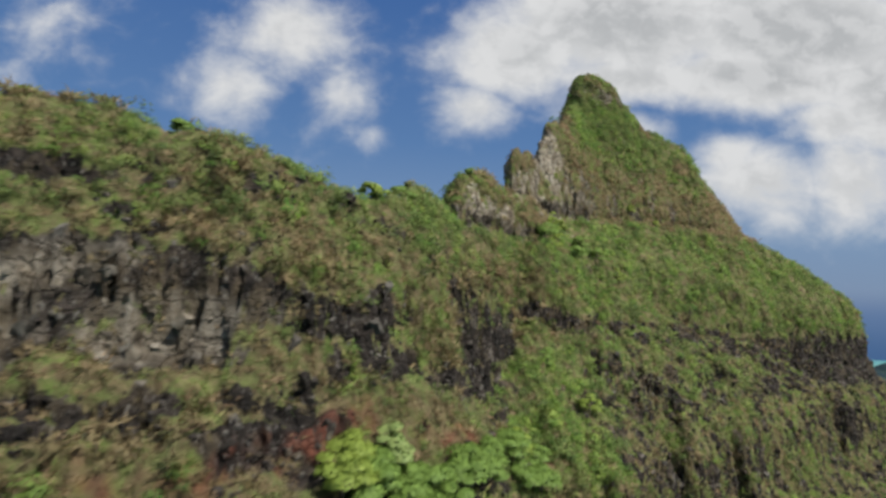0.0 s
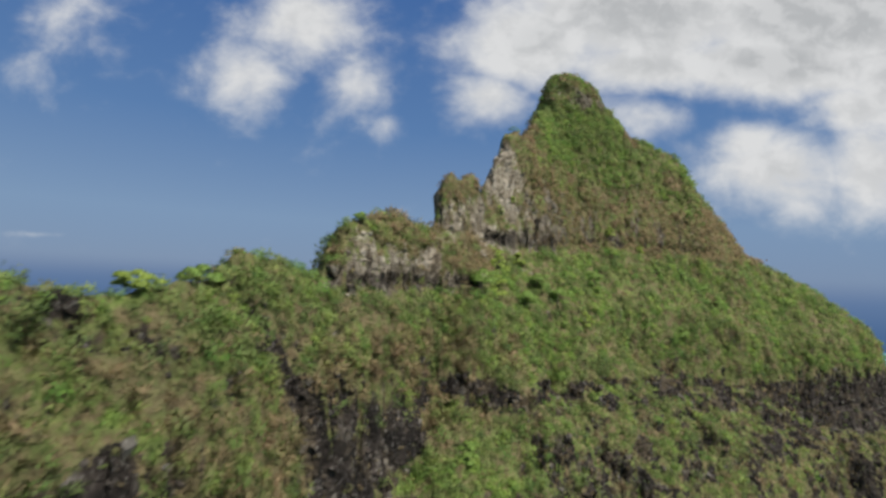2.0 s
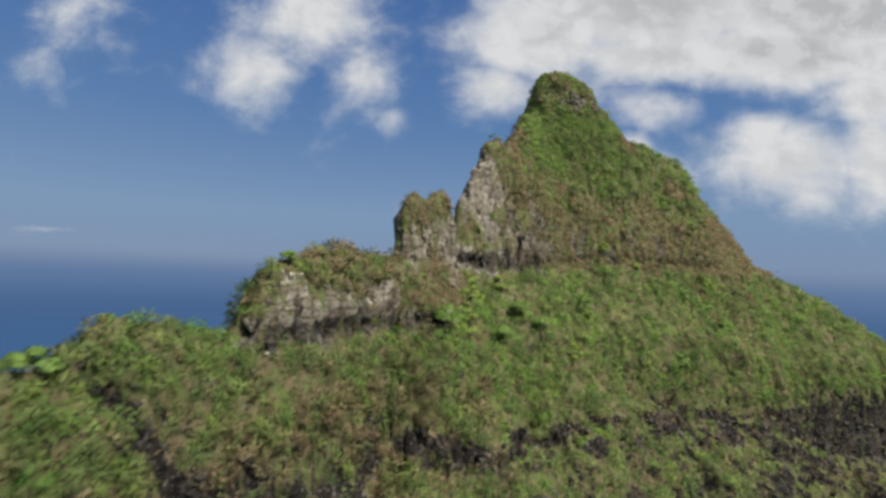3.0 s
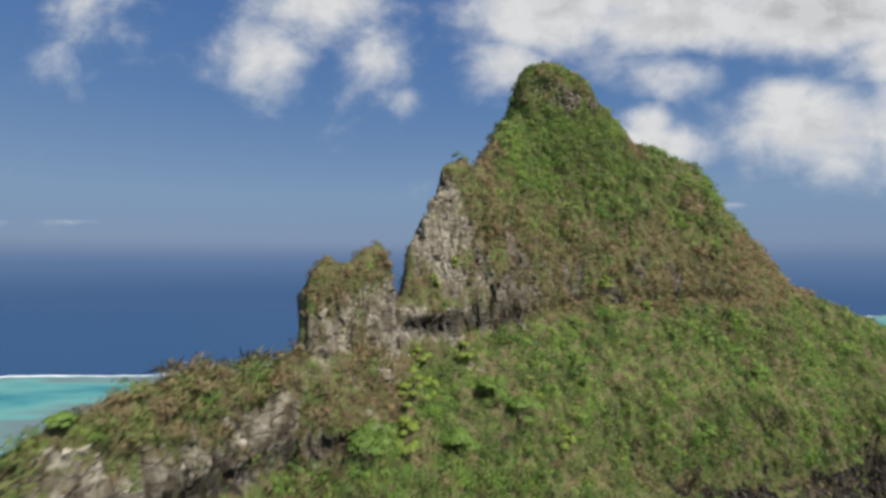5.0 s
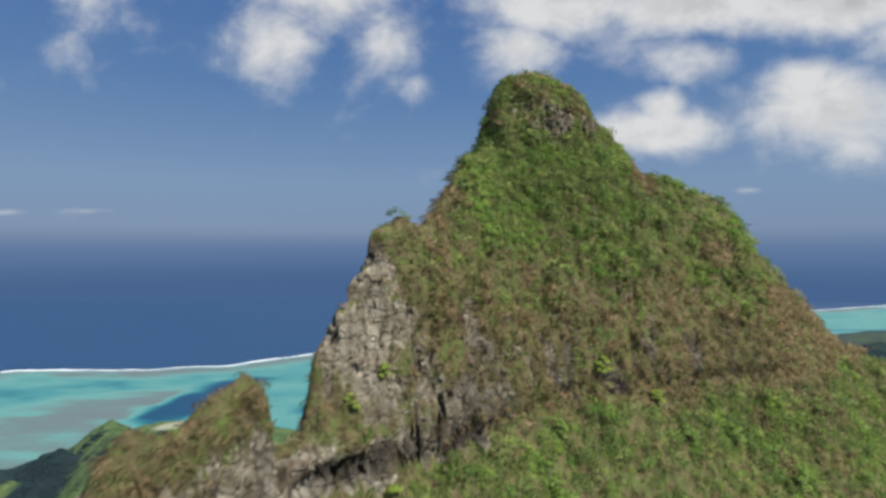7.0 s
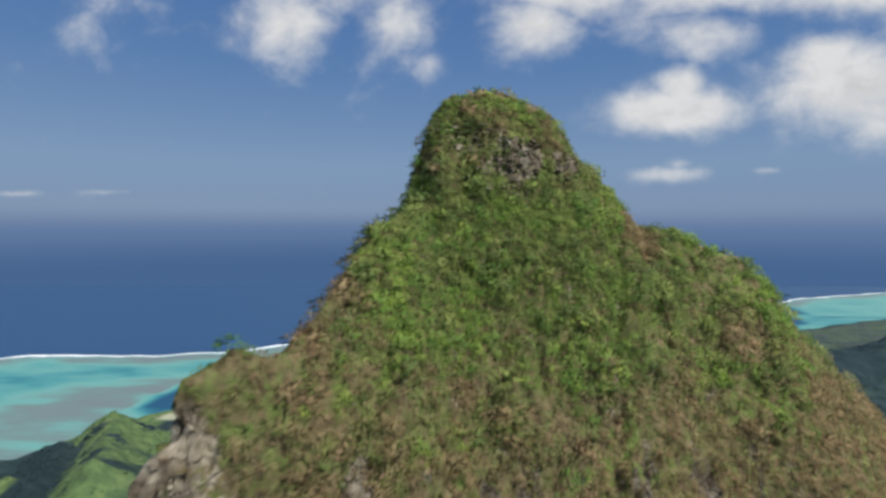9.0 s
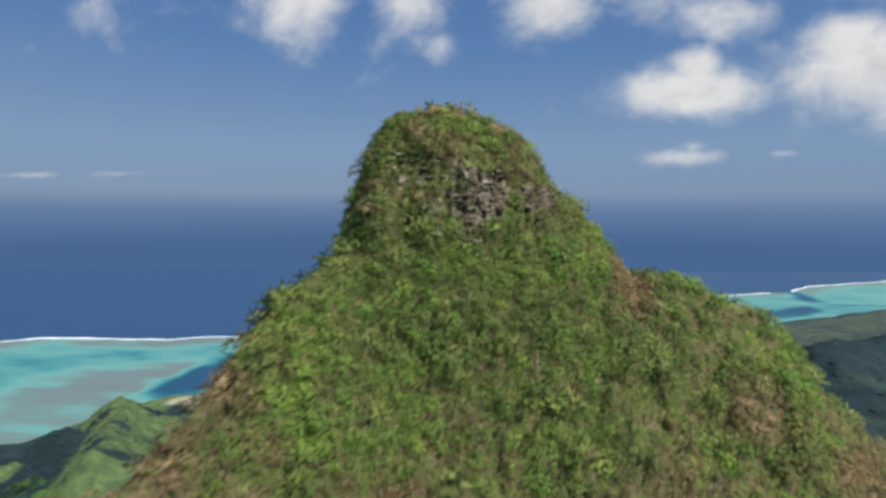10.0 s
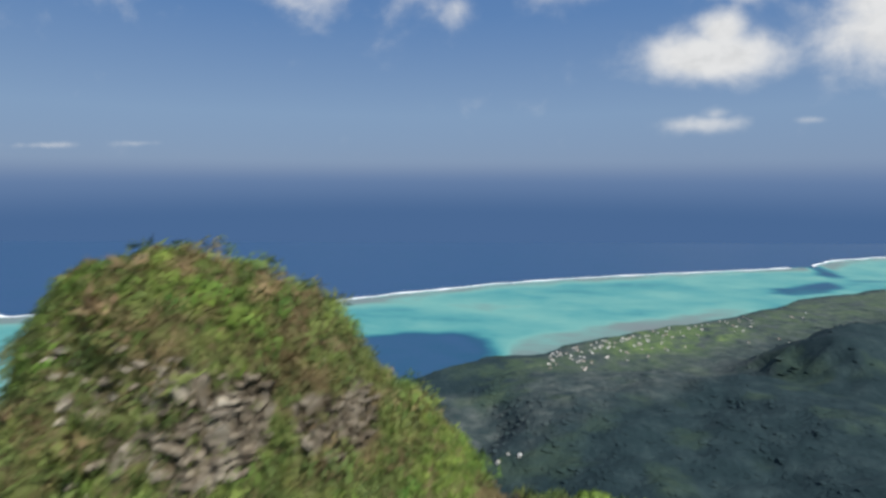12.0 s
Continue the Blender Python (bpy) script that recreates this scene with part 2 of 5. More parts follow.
t.links.new(bsdf.outputs[0], blend.inputs[1]), t.links.new(trans.outputs[0], blend.inputs[2])
# the sprays are open: some light passes between the leaflets
gaps = t.nodes.new("ShaderNodeBsdfTransparent")
loose = t.nodes.new("ShaderNodeMixShader")
loose.inputs[0].default_value = 0.26
t.links.new(blend.outputs[0], loose.inputs[1]), t.links.new(gaps.outputs[0], loose.inputs[2])
t.links.new(loose.outputs[0], t.nodes["Material Output"].inputs[0])

sea_mat, t, bsdf = material("sea_water")
zone = attribute(t, "shallow").outputs["Fac"]
p = position(t)
wander = maths(t, "ADD", zone, maths(t, "MULTIPLY", maths(t, "SUBTRACT", mnoise(t, 0.006, 6, 0.6, position(t, (0.7, 1.3, 1))), 0.5), 0.34))
wander = maths(t, "ADD", wander, maths(t, "MULTIPLY", maths(t, "SUBTRACT", mnoise(t, 0.03, 5, 0.6, position(t, (0.5, 1.4, 1))), 0.5), 0.16))
tone = ramp(t, wander, [(0.0, (0.027, 0.066, 0.142)), (0.2, (0.016, 0.062, 0.118)), (0.34, (0.026, 0.125, 0.165)), (0.46, (0.055, 0.205, 0.216)), (0.62, (0.11, 0.268, 0.25)), (0.78, (0.115, 0.17, 0.17)), (1.0, (0.125, 0.135, 0.15))])
t.links.new(tone, bsdf.inputs["Base Color"])
bsdf.inputs["Roughness"].default_value = 0.45
bsdf.inputs["IOR"].default_value = 1.33
bsdf.inputs["Specular IOR Level"].default_value = 0.06
bumped(t, bsdf, mnoise(t, 0.05, 6, 0.6, p), 0.3, 1.5)

def forest_material(name, bumpy):
    """Forest, bright fern, thin coastal growth and sand by their places, with cloud shadow and haze in the colours."""
    m, t, bsdf = material(name)
    p = position(t)
    # cloud shadow and blue distance haze are painted into the forest tones
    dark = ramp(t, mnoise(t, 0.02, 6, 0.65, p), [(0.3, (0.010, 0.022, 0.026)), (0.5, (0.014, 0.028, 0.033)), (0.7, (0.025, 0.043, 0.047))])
    # the fern is a little bluer to stand in for haze
    lush = ramp(t, mnoise(t, 0.03, 6, 0.65, p), [(0.3, (0.036, 0.062, 0.032)), (0.5, (0.075, 0.122, 0.048)), (0.7, (0.13, 0.178, 0.07))])
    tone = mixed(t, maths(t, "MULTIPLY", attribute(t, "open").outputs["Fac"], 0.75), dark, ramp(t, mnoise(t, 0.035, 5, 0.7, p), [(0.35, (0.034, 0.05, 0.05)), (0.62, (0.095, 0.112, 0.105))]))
    tone = mixed(t, attribute(t, "lush").outputs["Fac"], tone, lush)
    tone = mixed(t, attribute(t, "sand").outputs["Fac"], tone, ramp(t, mnoise(t, 0.06, 4, 0.6, p), [(0.3, (0.23, 0.25, 0.16)), (0.7, (0.36, 0.36, 0.27))]))
    t.links.new(tone, bsdf.inputs["Base Color"])
    bsdf.inputs["Roughness"].default_value = 0.95
    bsdf.inputs["Specular IOR Level"].default_value = 0.1
    if bumpy:
        crowns = t.nodes.new("ShaderNodeTexVoronoi")
        crowns.feature = "SMOOTH_F1"
        crowns.inputs["Scale"].default_value = 0.085
        t.links.new(p, crowns.inputs["Vector"])
        bumped(t, bsdf, maths(t, "SUBTRACT", mnoise(t, 0.09, 6, 0.7, p), crowns.outputs["Distance"]), 0.7, 4.0)
    return m


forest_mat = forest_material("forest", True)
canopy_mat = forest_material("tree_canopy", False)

foam_mat, t, bsdf = material("sea_foam")
t.links.new(ramp(t, mnoise(t, 0.08, 5, 0.7, position(t)), [(0.3, (0.45, 0.55, 0.58)), (0.6, (0.8, 0.84, 0.85))]), bsdf.inputs["Base Color"])
bsdf.inputs["Roughness"].default_value = 0.9


# ---- numeric helpers ----
def lattice(ix, iy, iz, seed):
    """A value in -1..1 for each integer lattice point."""
    h = (ix.astype(np.int64) * 374761393 + iy.astype(np.int64) * 668265263 + iz.astype(np.int64) * 2147483647 + seed * 1274126177) & 0xFFFFFFFF
    h = ((h ^ (h >> 13)) * 1103515245) & 0xFFFFFFFF
    h = ((h ^ (h >> 16)) * 1540483477) & 0xFFFFFFFF
    return ((h ^ (h >> 15)) & 0xFFFF) / 32767.5 - 1.0


def vnoise(p, seed=0):
    """Smooth value noise, about -1..1, at the rows of p."""
    i = np.floor(p).astype(np.int64)
    f = p - i
    f = f * f * (3 - 2 * f)
    out = 0.0
    for dx in (0, 1):
        wx = f[:, 0] if dx else 1 - f[:, 0]
        for dy in (0, 1):
            wy = f[:, 1] if dy else 1 - f[:, 1]
            for dz in (0, 1):
                wz = f[:, 2] if dz else 1 - f[:, 2]
                out = out + wx * wy * wz * lattice(i[:, 0] + dx, i[:, 1] + dy, i[:, 2] + dz, seed)
    return out


def fbm(p, octaves=4, seed=0):
    total, amp, norm = 0.0, 1.0, 0.0
    for o in range(octaves):
        total = total + amp * vnoise(p * 2.03**o + 17.3 * o, seed + o)
        norm += amp
        amp *= 0.5
    return total / norm


def step(a, b, x):
    t = np.clip((x - a) / (b - a), 0, 1)
    return t * t * (3 - 2 * t)


# ---- the crest of the mountain ----
# x, y, z of the crest; then on its sunny side: metres out and down to the foot of the upper slope, and to the foot of the wall
RIDGE_LOW = [
    (-190, 82, 468, 15, 8, 32, 35),
    (-105, 92, 483, 9, 9, 24, 38),
    (-72, 97, 489.5, 8, 11, 22, 38),
    (-54, 98.5, 485, 7, 10, 20, 35),
    (-44, 99, 483, 6, 10, 17, 33),
    (-35.3, 100, 481.5, 6, 9, 15, 31),
    (-26.5, 105, 478.3, 6, 9, 13, 29),
    (-18, 115.5, 476, 6, 8, 13, 27),
    (-11, 127, 479.5, 6, 10, 12, 36),
    (-8, 140, 484.3, 6, 12, 13, 42),
    (1, 157, 480, 5, 10, 13, 42),
    (4, 165, 491, 5, 12, 13, 47),
    (6, 169, 494.5, 5, 12, 13, 47),
    (12, 185, 497, 5, 12, 13, 46),
    (19, 203, 495, 6, 14, 14, 44),
]
RIDGE_HORNS = [
    (24.6, 208, 497, 5, 10, 14, 40),
    (25.9, 210.6, 513, 4, 17, 13, 38),
    (27.6, 213.2, 516, 4, 19, 14, 39),
    (30.0, 218, 513, 4, 17, 15, 38),
    (32.6, 224.5, 517, 4, 20, 15, 40),
    (34.6, 229, 519, 4, 20, 14, 39),
    (35.4, 231.2, 517, 4, 19, 13, 37),
    (36.3, 234.2, 504, 4, 6, 10, 24),
    (38.6, 245, 504, 4, 5, 10, 23),
    (40.6, 249.5, 520, 3.5, 9, 9, 25),
    (42.8, 252.5, 526.5, 4, 8, 9, 31),
    (46.6, 258, 535, 4, 8, 10, 40),
    (48.8, 261.5, 542.5, 4, 6, 10, 46),
    (52.6, 265.5, 545, 4, 7, 11, 47),
    (56, 269.5, 543, 5, 8, 12, 46),
]
RIDGE_PEAK = [
    (59, 276, 547, 5, 9, 15, 46),
    (66, 292, 562, 6, 10, 21, 60),
    (74, 305.5, 568.5, 6, 10, 23, 68),
    (76.5, 310.5, 583, 6, 10, 25, 80),
    (77.5, 314, 590, 7, 12, 26, 84),
    (87, 317, 592, 7, 12, 26, 84),
    (97, 321, 587.5, 6, 10, 25, 78),
    (104, 323.5, 578, 8, 12, 25, 73),
    (112.5, 325, 571.5, 8, 12, 25, 68),
    (118, 326, 562, 9, 13, 23, 64),
    (129, 330, 560.5, 9, 17, 23, 66),
    (146, 333, 554, 8, 19, 22, 70),
]
RIDGE_TAIL = [
    (168, 344, 531.5, 9, 16, 26, 62),
    (196, 360, 504.5, 10, 16, 30, 65),
    (241, 372, 487, 12, 14, 30, 45),
    (280, 380, 464, 10, 10, 22, 40),
    (301, 385, 438, 10, 10, 22, 40),
    (340, 400, 375, 10, 10, 22, 40),
    (480, 430, 300, 10, 10, 22, 40),
]
CREST = np.array(RIDGE_LOW + RIDGE_HORNS + RIDGE_PEAK + RIDGE_TAIL, float)


# where the pale upper rock overhangs the softer slope below, and a gully that cuts the low ridge
OVERHANGS = [
    [(2, 154), (6.7, 160.5), (15, 173), (20, 186), (29, 202.5), (40, 220)],
    [(33, 218), (38.5, 228), (45, 240), (50, 248.7), (54, 254), (70, 268)],
]
GULLY = [(-7, 131), (-1, 137.5), (4, 143), (10, 153), (16, 160)]


def beside(line, x, y):
    """Distance from a line in plan, to its right plus, and how far inside its ends."""
    best, side = np.full(x.shape, 1e6), np.zeros(x.shape)
    for a, b in zip(line[:-1], line[1:]):
        ax, ay, bx, by = a[0], a[1], b[0] - a[0], b[1] - a[1]
        u = np.clip(((x - ax) * bx + (y - ay) * by) / (bx * bx + by * by), 0, 1)
        px, py = x - ax - u * bx, y - ay - u * by
        d = np.hypot(px, py)
        side = np.where(d < best, d * np.sign(px * by - py * bx), side)
        best = np.minimum(best, d)
    return side


def ridge_height(x, y):
    """The mountain's smooth height: for each crest segment its own slope, and the highest of them all."""
    best, along, down, past, run = np.full(x.shape, -1e3), np.zeros(x.shape), np.zeros(x.shape), np.zeros(x.shape), 0.0
    for a, b in zip(CREST[:-1], CREST[1:]):
        ab = b[:2] - a[:2]
        u = np.clip(((x - a[0]) * ab[0] + (y - a[1]) * ab[1]) / (ab @ ab), 0, 1)
        px, py = x - (a[0] + u * ab[0]), y - (a[1] + u * ab[1])
        d = np.hypot(px, py)
        front = np.clip((ab[1] * px - ab[0] * py) / np.linalg.norm(ab) / (d + 1e-6), -1, 1)
        h, d1, e1, d2, e2 = (a[k] + u * (b[k] - a[k]) for k in range(2, 7))
        foot, cx = h - e2, a[0] + u * ab[0]
        round_off = 1.5 + 1.7 * step(0, 4, cx) * step(62, 54, cx)  # the lump and the horns are square-shouldered
        sunny = np.where(d < d1, e1 * (d / d1) ** round_off, np.where(d < d2, e1 + (e2 - e1) * (np.clip(d - d1, 0, None) / (d2 - d1)) ** 1.15, e2 + 1.35 * (d - d2)))
        sunny = sunny + 5 * step(-1.5, 1.0, d - d2) * step(480, 490, foot)
        shady = np.where(d < 4, 6 * (d / 4) ** 1.6, 6 + np.minimum(3.0 * (d - 4), 2.0 * 30 + 1.0 * (d - 4)))
        # the horns fall sheer to the sea side as well
        sheer = np.where(d < 3, 12 * (d / 3) ** 2.6, 12 + np.minimum(5.0 * (d - 3), 75 + 1.0 * (d - 3)))
        shady = shady + (sheer - shady) * step(21, 25, cx) * step(64, 56, cx)
        w = step(-0.35, 0.35, front)
        z = h - w * sunny - (1 - w) * shady
        along, down = np.where(z > best, run + u * np.linalg.norm(ab), along), np.where(z > best, h - z, down)
        past = np.where(z > best, np.where(front > 0, d - np.where(cx < 22, d1, d2), -99), past)
        best = np.maximum(best, z)
        run += np.linalg.norm(ab)
    return best, along, down, past


def mountain_height(x, y):
    """The height with gullies, cliff bands and crags."""
    flat = np.stack([x, y, np.zeros_like(x)], -1)
    horns = step(18, 23, x) * step(66, 58, x) * step(196, 204, y) * step(284, 272, y)
    calm = 1 - 0.75 * horns
    warp = 2.2 * fbm(flat / 14, 3, 5) * calm
    z, along, down, past = ridge_height(x + warp, y + 1.7 * fbm(flat / 11, 3, 9) * calm)
    # gullies cut down the faces
    cut = np.abs(vnoise(np.stack([along / 12 + 0.35 * fbm(flat / 9, 2, 15), down / 70, 0 * x], -1), 17))
    z = z - 3.2 * step(0.15, 0.0, cut) * step(5, 16, down) * step(130, 60, down)
    # ribs and gullies running down the faces
    z = z + 2.0 * (1 - 0.6 * horns) * fbm(np.stack([x / 9, y / 9, z / 40], -1), 4, 21) + 1.4 * (1 - 0.4 * horns) * fbm(np.stack([x / 3.2, y / 3.2, z / 7], -1), 3, 33)
    z = z + 1.5 * fbm(np.stack([x / 5.5, y / 5.5, z / 11], -1), 2, 37) * step(4, 12, down)
    # the dark cliff bands that run level round the foot of the faces
    level = 455 + 4 * fbm(flat / 40, 3, 41) + 12 * step(5, 30, x) - 20 * step(130, 230, x)
    broken = 0.35 + 0.65 * step(-0.35, 0.25, fbm(flat / 26, 3, 43) + 0.1 + 0.6 * step(90, 190, x))
    z = z - (8 + 14 * step(-10, 30, x)) * broken * step(6, -4, z - level)
    z = z - 20 * step(5, -5, z - 398 - 6 * fbm(flat / 35, 3, 47))
    # a hollow where trees have taken hold
    z = z - 11 * np.exp(-(((x + 2) / 17) ** 2 + ((y - 100) / 13) ** 2))
    z = z - 3.4 * np.exp(-((beside(GULLY, x + 0.8 * fbm(flat / 3, 2, 61), y) / 1.4) ** 2))
    for line in OVERHANGS:
        t = beside(line, x + 0.9 * fbm(flat / 4, 2, 63), y)
        z = z - 1.2 * step(-0.8, 0.4, t) * step(4.5, 1.2, t)
    # ledges: short walls with growth on the treads between them
    tall = 9.5
    q = (z + 4.5 * fbm(flat / 17, 3, 53)) / tall
    f = q - np.floor(q)
    f = np.where(f < 0.5, 0.5 * (2 * f) ** 2.4, 1 - 0.5 * (2 - 2 * f) ** 2.4)
    ledge = (0.25 + 0.55 * step(15, -25, x)) * step(-0.5, 0.3, fbm(flat / 20, 2, 57)) * step(480, 470, z + 0 * x)
    z = z + ledge * tall * (np.floor(q) + f - q)
    return z


def grid_mesh(name, xs, ys, height, mat):
    """A sheet of quads over the plan, its height from a function. Returns the object and its points."""
    gx, gy = np.meshgrid(xs, ys)
    points = np.stack([gx.ravel(), gy.ravel(), height(gx.ravel(), gy.ravel())], -1)
    n, m = len(xs), len(ys)
    i = (np.arange(m - 1)[:, None] * n + np.arange(n - 1)[None]).ravel()
    quads = np.stack([i, i + 1, i + n + 1, i + n], -1)
    ob = new(name, mesh_of(name, points, quads, mat))
    return ob, points, quads


def mesh_of(name, points, faces, mat, smooth=True):
    me = bpy.data.meshes.new(name)
    k = faces.shape[1]
    me.vertices.add(len(points))
    me.vertices.foreach_set("co", np.asarray(points, np.float32).ravel())
    me.loops.add(faces.size)
    me.loops.foreach_set("vertex_index", faces.astype(np.int32).ravel())
    me.polygons.add(len(faces))
    me.polygons.foreach_set("loop_start", np.arange(0, faces.size, k, dtype=np.int32))
    me.polygons.foreach_set("use_smooth", np.full(len(faces), smooth))
    me.update(calc_edges=True)
    me.materials.append(mat)
    return me


def store(ob, name, values):
    a = ob.data.attributes.new(name, "FLOAT", "POINT")
    a.data.foreach_set("value", np.asarray(values, np.float32))


def normals_of(points, quads):
    a, b, c, d = (points[quads[:, k]] for k in range(4))
    n = np.cross(c - a, d - b)
    return n / (np.linalg.norm(n, axis=1, keepdims=True) + 1e-9), np.linalg.norm(np.cross(c - a, d - b), axis=1) / 2


# a finer mesh where the flight passes close: the horns and the summit
xs = np.concatenate([np.arange(-170, -105, 2.5), np.arange(-105, 20, 0.95), np.arange(20, 125, 0.6), np.arange(125, 310, 0.95), np.arange(310, 390, 3.0)])
ys = np.concatenate([np.arange(50, 205, 0.95), np.arange(205, 330, 0.6), np.arange(330, 395, 1.2), np.arange(395, 440, 3.0)])
mountain, mpoints, mquads = grid_mesh("mountain", xs, ys, mountain_height, ground_mat)
tagged(mountain, "steep green volcanic mountain ridge with dark basalt cliffs and a rounded summit", "mountain", kind="structure")


def wall_foot(p):
    """Height above the soft ash layer under the great wall, and above the one under the low lump; far off where there is none."""
    x, y, z = p.T
    wave = 0.9 * fbm(p / np.array([9, 9, 30]), 3, 73)
    high = z - (496 + 3.5 * step(72, 90, x)) - wave
    high = np.where((x > 38) & (x < 166) & (y < 335), high, 99)
    deep = z - 478.2 - wave
    return np.where((x > 2) & (x < 40) & (y > 150), deep, high)


def dark_seam(x):
    """The level of the old black flow along the face, and half its thickness."""
    return np.interp(x, [0, 10, 30, 50, 90, 130, 190, 260], [458, 452, 451, 446, 442, 441, 424, 417]), np.interp(x, [0, 40, 130, 185], [7, 6.5, 7, 14])


def summit_rock(x, y, z):
    """How far a place lies in the broken courses below the summit: a wedge on the open side, a patch beside it."""
    wedge = step(-2.0, 1.0, z - 569.5 - 0.05 * (x - 88) ** 2) * step(584, 581.5, z - 0.06 * (x - 88)) * step(73, 77, x) * step(99, 96, x)
    beside_it = step(5.5, 3.5, np.hypot(x - 103, 0.8 * (z - 576.5)))
    return np.maximum(wedge, 0.9 * beside_it) * step(323, 319, y)


def bareness(p, up):
    """Where rock shows: steep walls, the grey gendarmes, the summit's ledges."""
    x, y, z = p.T
    steep = step(0.36, 0.12, up)
    n = fbm(p / np.array([6, 6, 4]), 4, 71)
    n2 = vnoise(p / np.array([2.5, 2.5, 1.6]), 77)
    strata = fbm(p / np.array([15, 15, 3.6]), 4, 75)
    slabs = fbm(p / np.array([8, 8, 9]), 3, 79)
    gendarme = step(84, 60, x + 7 * n2 + 0.5 * (z - 515)) * step(38, 41, x) * step(495, 499, z) * step(543, 537, z + 3 * n)
    horn = step(21, 24, x) * step(41, 36, x) * step(494, 498, z) * step(511.5, 506, z + 2 * n)
    brown = step(18, 24, x) * step(46, 38, x) * step(474, 481, z) * step(499, 494, z)
    lump = step(2, 5, x) * step(28, 20, x) * step(477, 480, z) * step(492, 485, z + 3 * n)
    tall = np.clip(0.61 * gendarme + 0.74 * horn + 0.36 * brown + 0.48 * lump, 0, 0.8) * step(0.8, 0.6, up) + 0.72 * slabs
    cap = (0.70 * summit_rock(x, y, z) - 0.06) * step(0.85, 0.7, up) + 0.85 * strata
    cliff = 0.85 * step(150, 182, x) + 0.5 * step(20, 60, x) * step(182, 150, x)
    cliff = cliff * step(408, 412, z) * step(440, 436, z + 3 * n) * step(0.75, 0.5, up) + 0.35 * n
    # level bands of rock between grown ledges
    bands = fbm(p / np.array([21, 21, 4.2]), 3, 76)
    ridge = 0.15 * steep - 0.06 + 0.44 * step(0.82, 0.6, up) + 1.15 * bands + 0.5 * n + 0.15 * n2 - 0.45 * step(-14, -2, x) * step(446, 455, z) - 0.2 * step(460, 468, z) * step(-35, -20, x) + 0.10 * step(-20, -35, x) * step(482, 474, z)
    rest = 0.30 * steep + 0.60 * n + 0.2 * n2 - 0.06
    # the brown foot of the great wall, and the lowest cliffs, are streaked with bare rock
    hung = fbm(p / np.array([2.6, 2.6, 13]), 3, 83)
    band = step(497, 500, z) * step(530, 512, z) * step(58, 70, x) * step(170, 150, x) * step(0.75, 0.55, up)
    under = step(434, 418, z + 6 * n) * step(20, 60, x) * step(0.85, 0.6, up)
    rest = np.maximum(rest, (0.34 * band + 0.5 * under) + 0.8 * hung * np.maximum(band, under))
    out = np.where((x < 32) & (z < 478), ridge * step(32, 20, x) + rest * step(20, 32, x), rest)
    out = np.maximum(np.maximum(out, tall * (x < 84)), np.maximum(cap * (z > 560), cliff * (x > 20)))
    notch = np.exp(-((beside(GULLY, x, y) / 1.15) ** 2)) * step(488, 478, z)
    seam, thick = dark_seam(x)
    seam = step(thick, 0.4 * thick, np.abs(z - seam - 2.5 * n)) * step(0.9, 0.7, up) * (x > 2)
    out = np.maximum(out, seam * (0.62 + 0.95 * fbm(p / np.array([11, 11, 8]), 3, 191) + 0.2 * step(150, 185, x)))
    foot = wall_foot(p)
    knob = step(4.2, 1.2, np.hypot(x - 66.0, z - 549.5) + 4.5 * n + 1.2 * n2) * (y < 300)
    ash = step(-1.4, -0.5, foot) * step(5.0, 3.4, foot) * step(0.85, 0.65, up) * (0.35 + 0.65 * step(80, 66, x) + 0.22 * step(122, 130, x) * step(166, 158, x))
    return np.clip(np.maximum(out, 0.9 * np.maximum(np.maximum(notch, ash), 0.62 * knob)) + 0.15 * n2 * (ash < 0.3), 0, 1)


def point_normals(points, quads):
    n, area = normals_of(points, quads)
    out = np.zeros_like(points)
    for k in range(4):
        np.add.at(out, quads[:, k], n * area[:, None])
    return out / (np.linalg.norm(out, axis=1, keepdims=True) + 1e-9)


# crags: the bare walls are pushed in and out in blocks and ledges
vn = point_normals(mpoints, mquads)
vbare = bareness(mpoints, vn[:, 2])
blocks = np.abs(fbm(mpoints / np.array([6.5, 6.5, 4.5]), 3, 121)) * 3.6 + np.abs(vnoise(mpoints / np.array([2.6, 2.6, 1.6]), 131)) * (0.6 + 0.9 * step(480, 470, mpoints[:, 2])) - 1.5
# square-cut blocks, some of them fallen out
jog = mpoints + 1.2 * np.stack([vnoise(mpoints / 3.1, 201), vnoise(mpoints / 3.1, 202), vnoise(mpoints / 3.1, 203)], -1)
cell = np.floor(jog / np.array([2.4, 2.4, 1.9])).astype(np.int64)
blocks = blocks + (1.5 + 0.5 * step(20, 0, mpoints[:, 0])) * np.round(1.5 * lattice(cell[:, 0], cell[:, 1], cell[:, 2], 205)) / 1.5 * step(566, 560, mpoints[:, 2]) * step(4.5, 7.5, np.abs(wall_foot(mpoints) - 1.0))
dip = mpoints[:, 2] - 0.12 * (mpoints[:, 0] - 90)
ledges = 0.75 * np.sign(np.sin(dip * 3.1 + 2.5 * fbm(mpoints / 9, 2, 127))) * step(555, 565, mpoints[:, 2])
mpoints = mpoints + vn * (step(0.25, 0.6, vbare) * (blocks * (1 - 0.6 * step(555, 565, mpoints[:, 2])) + ledges))[:, None]
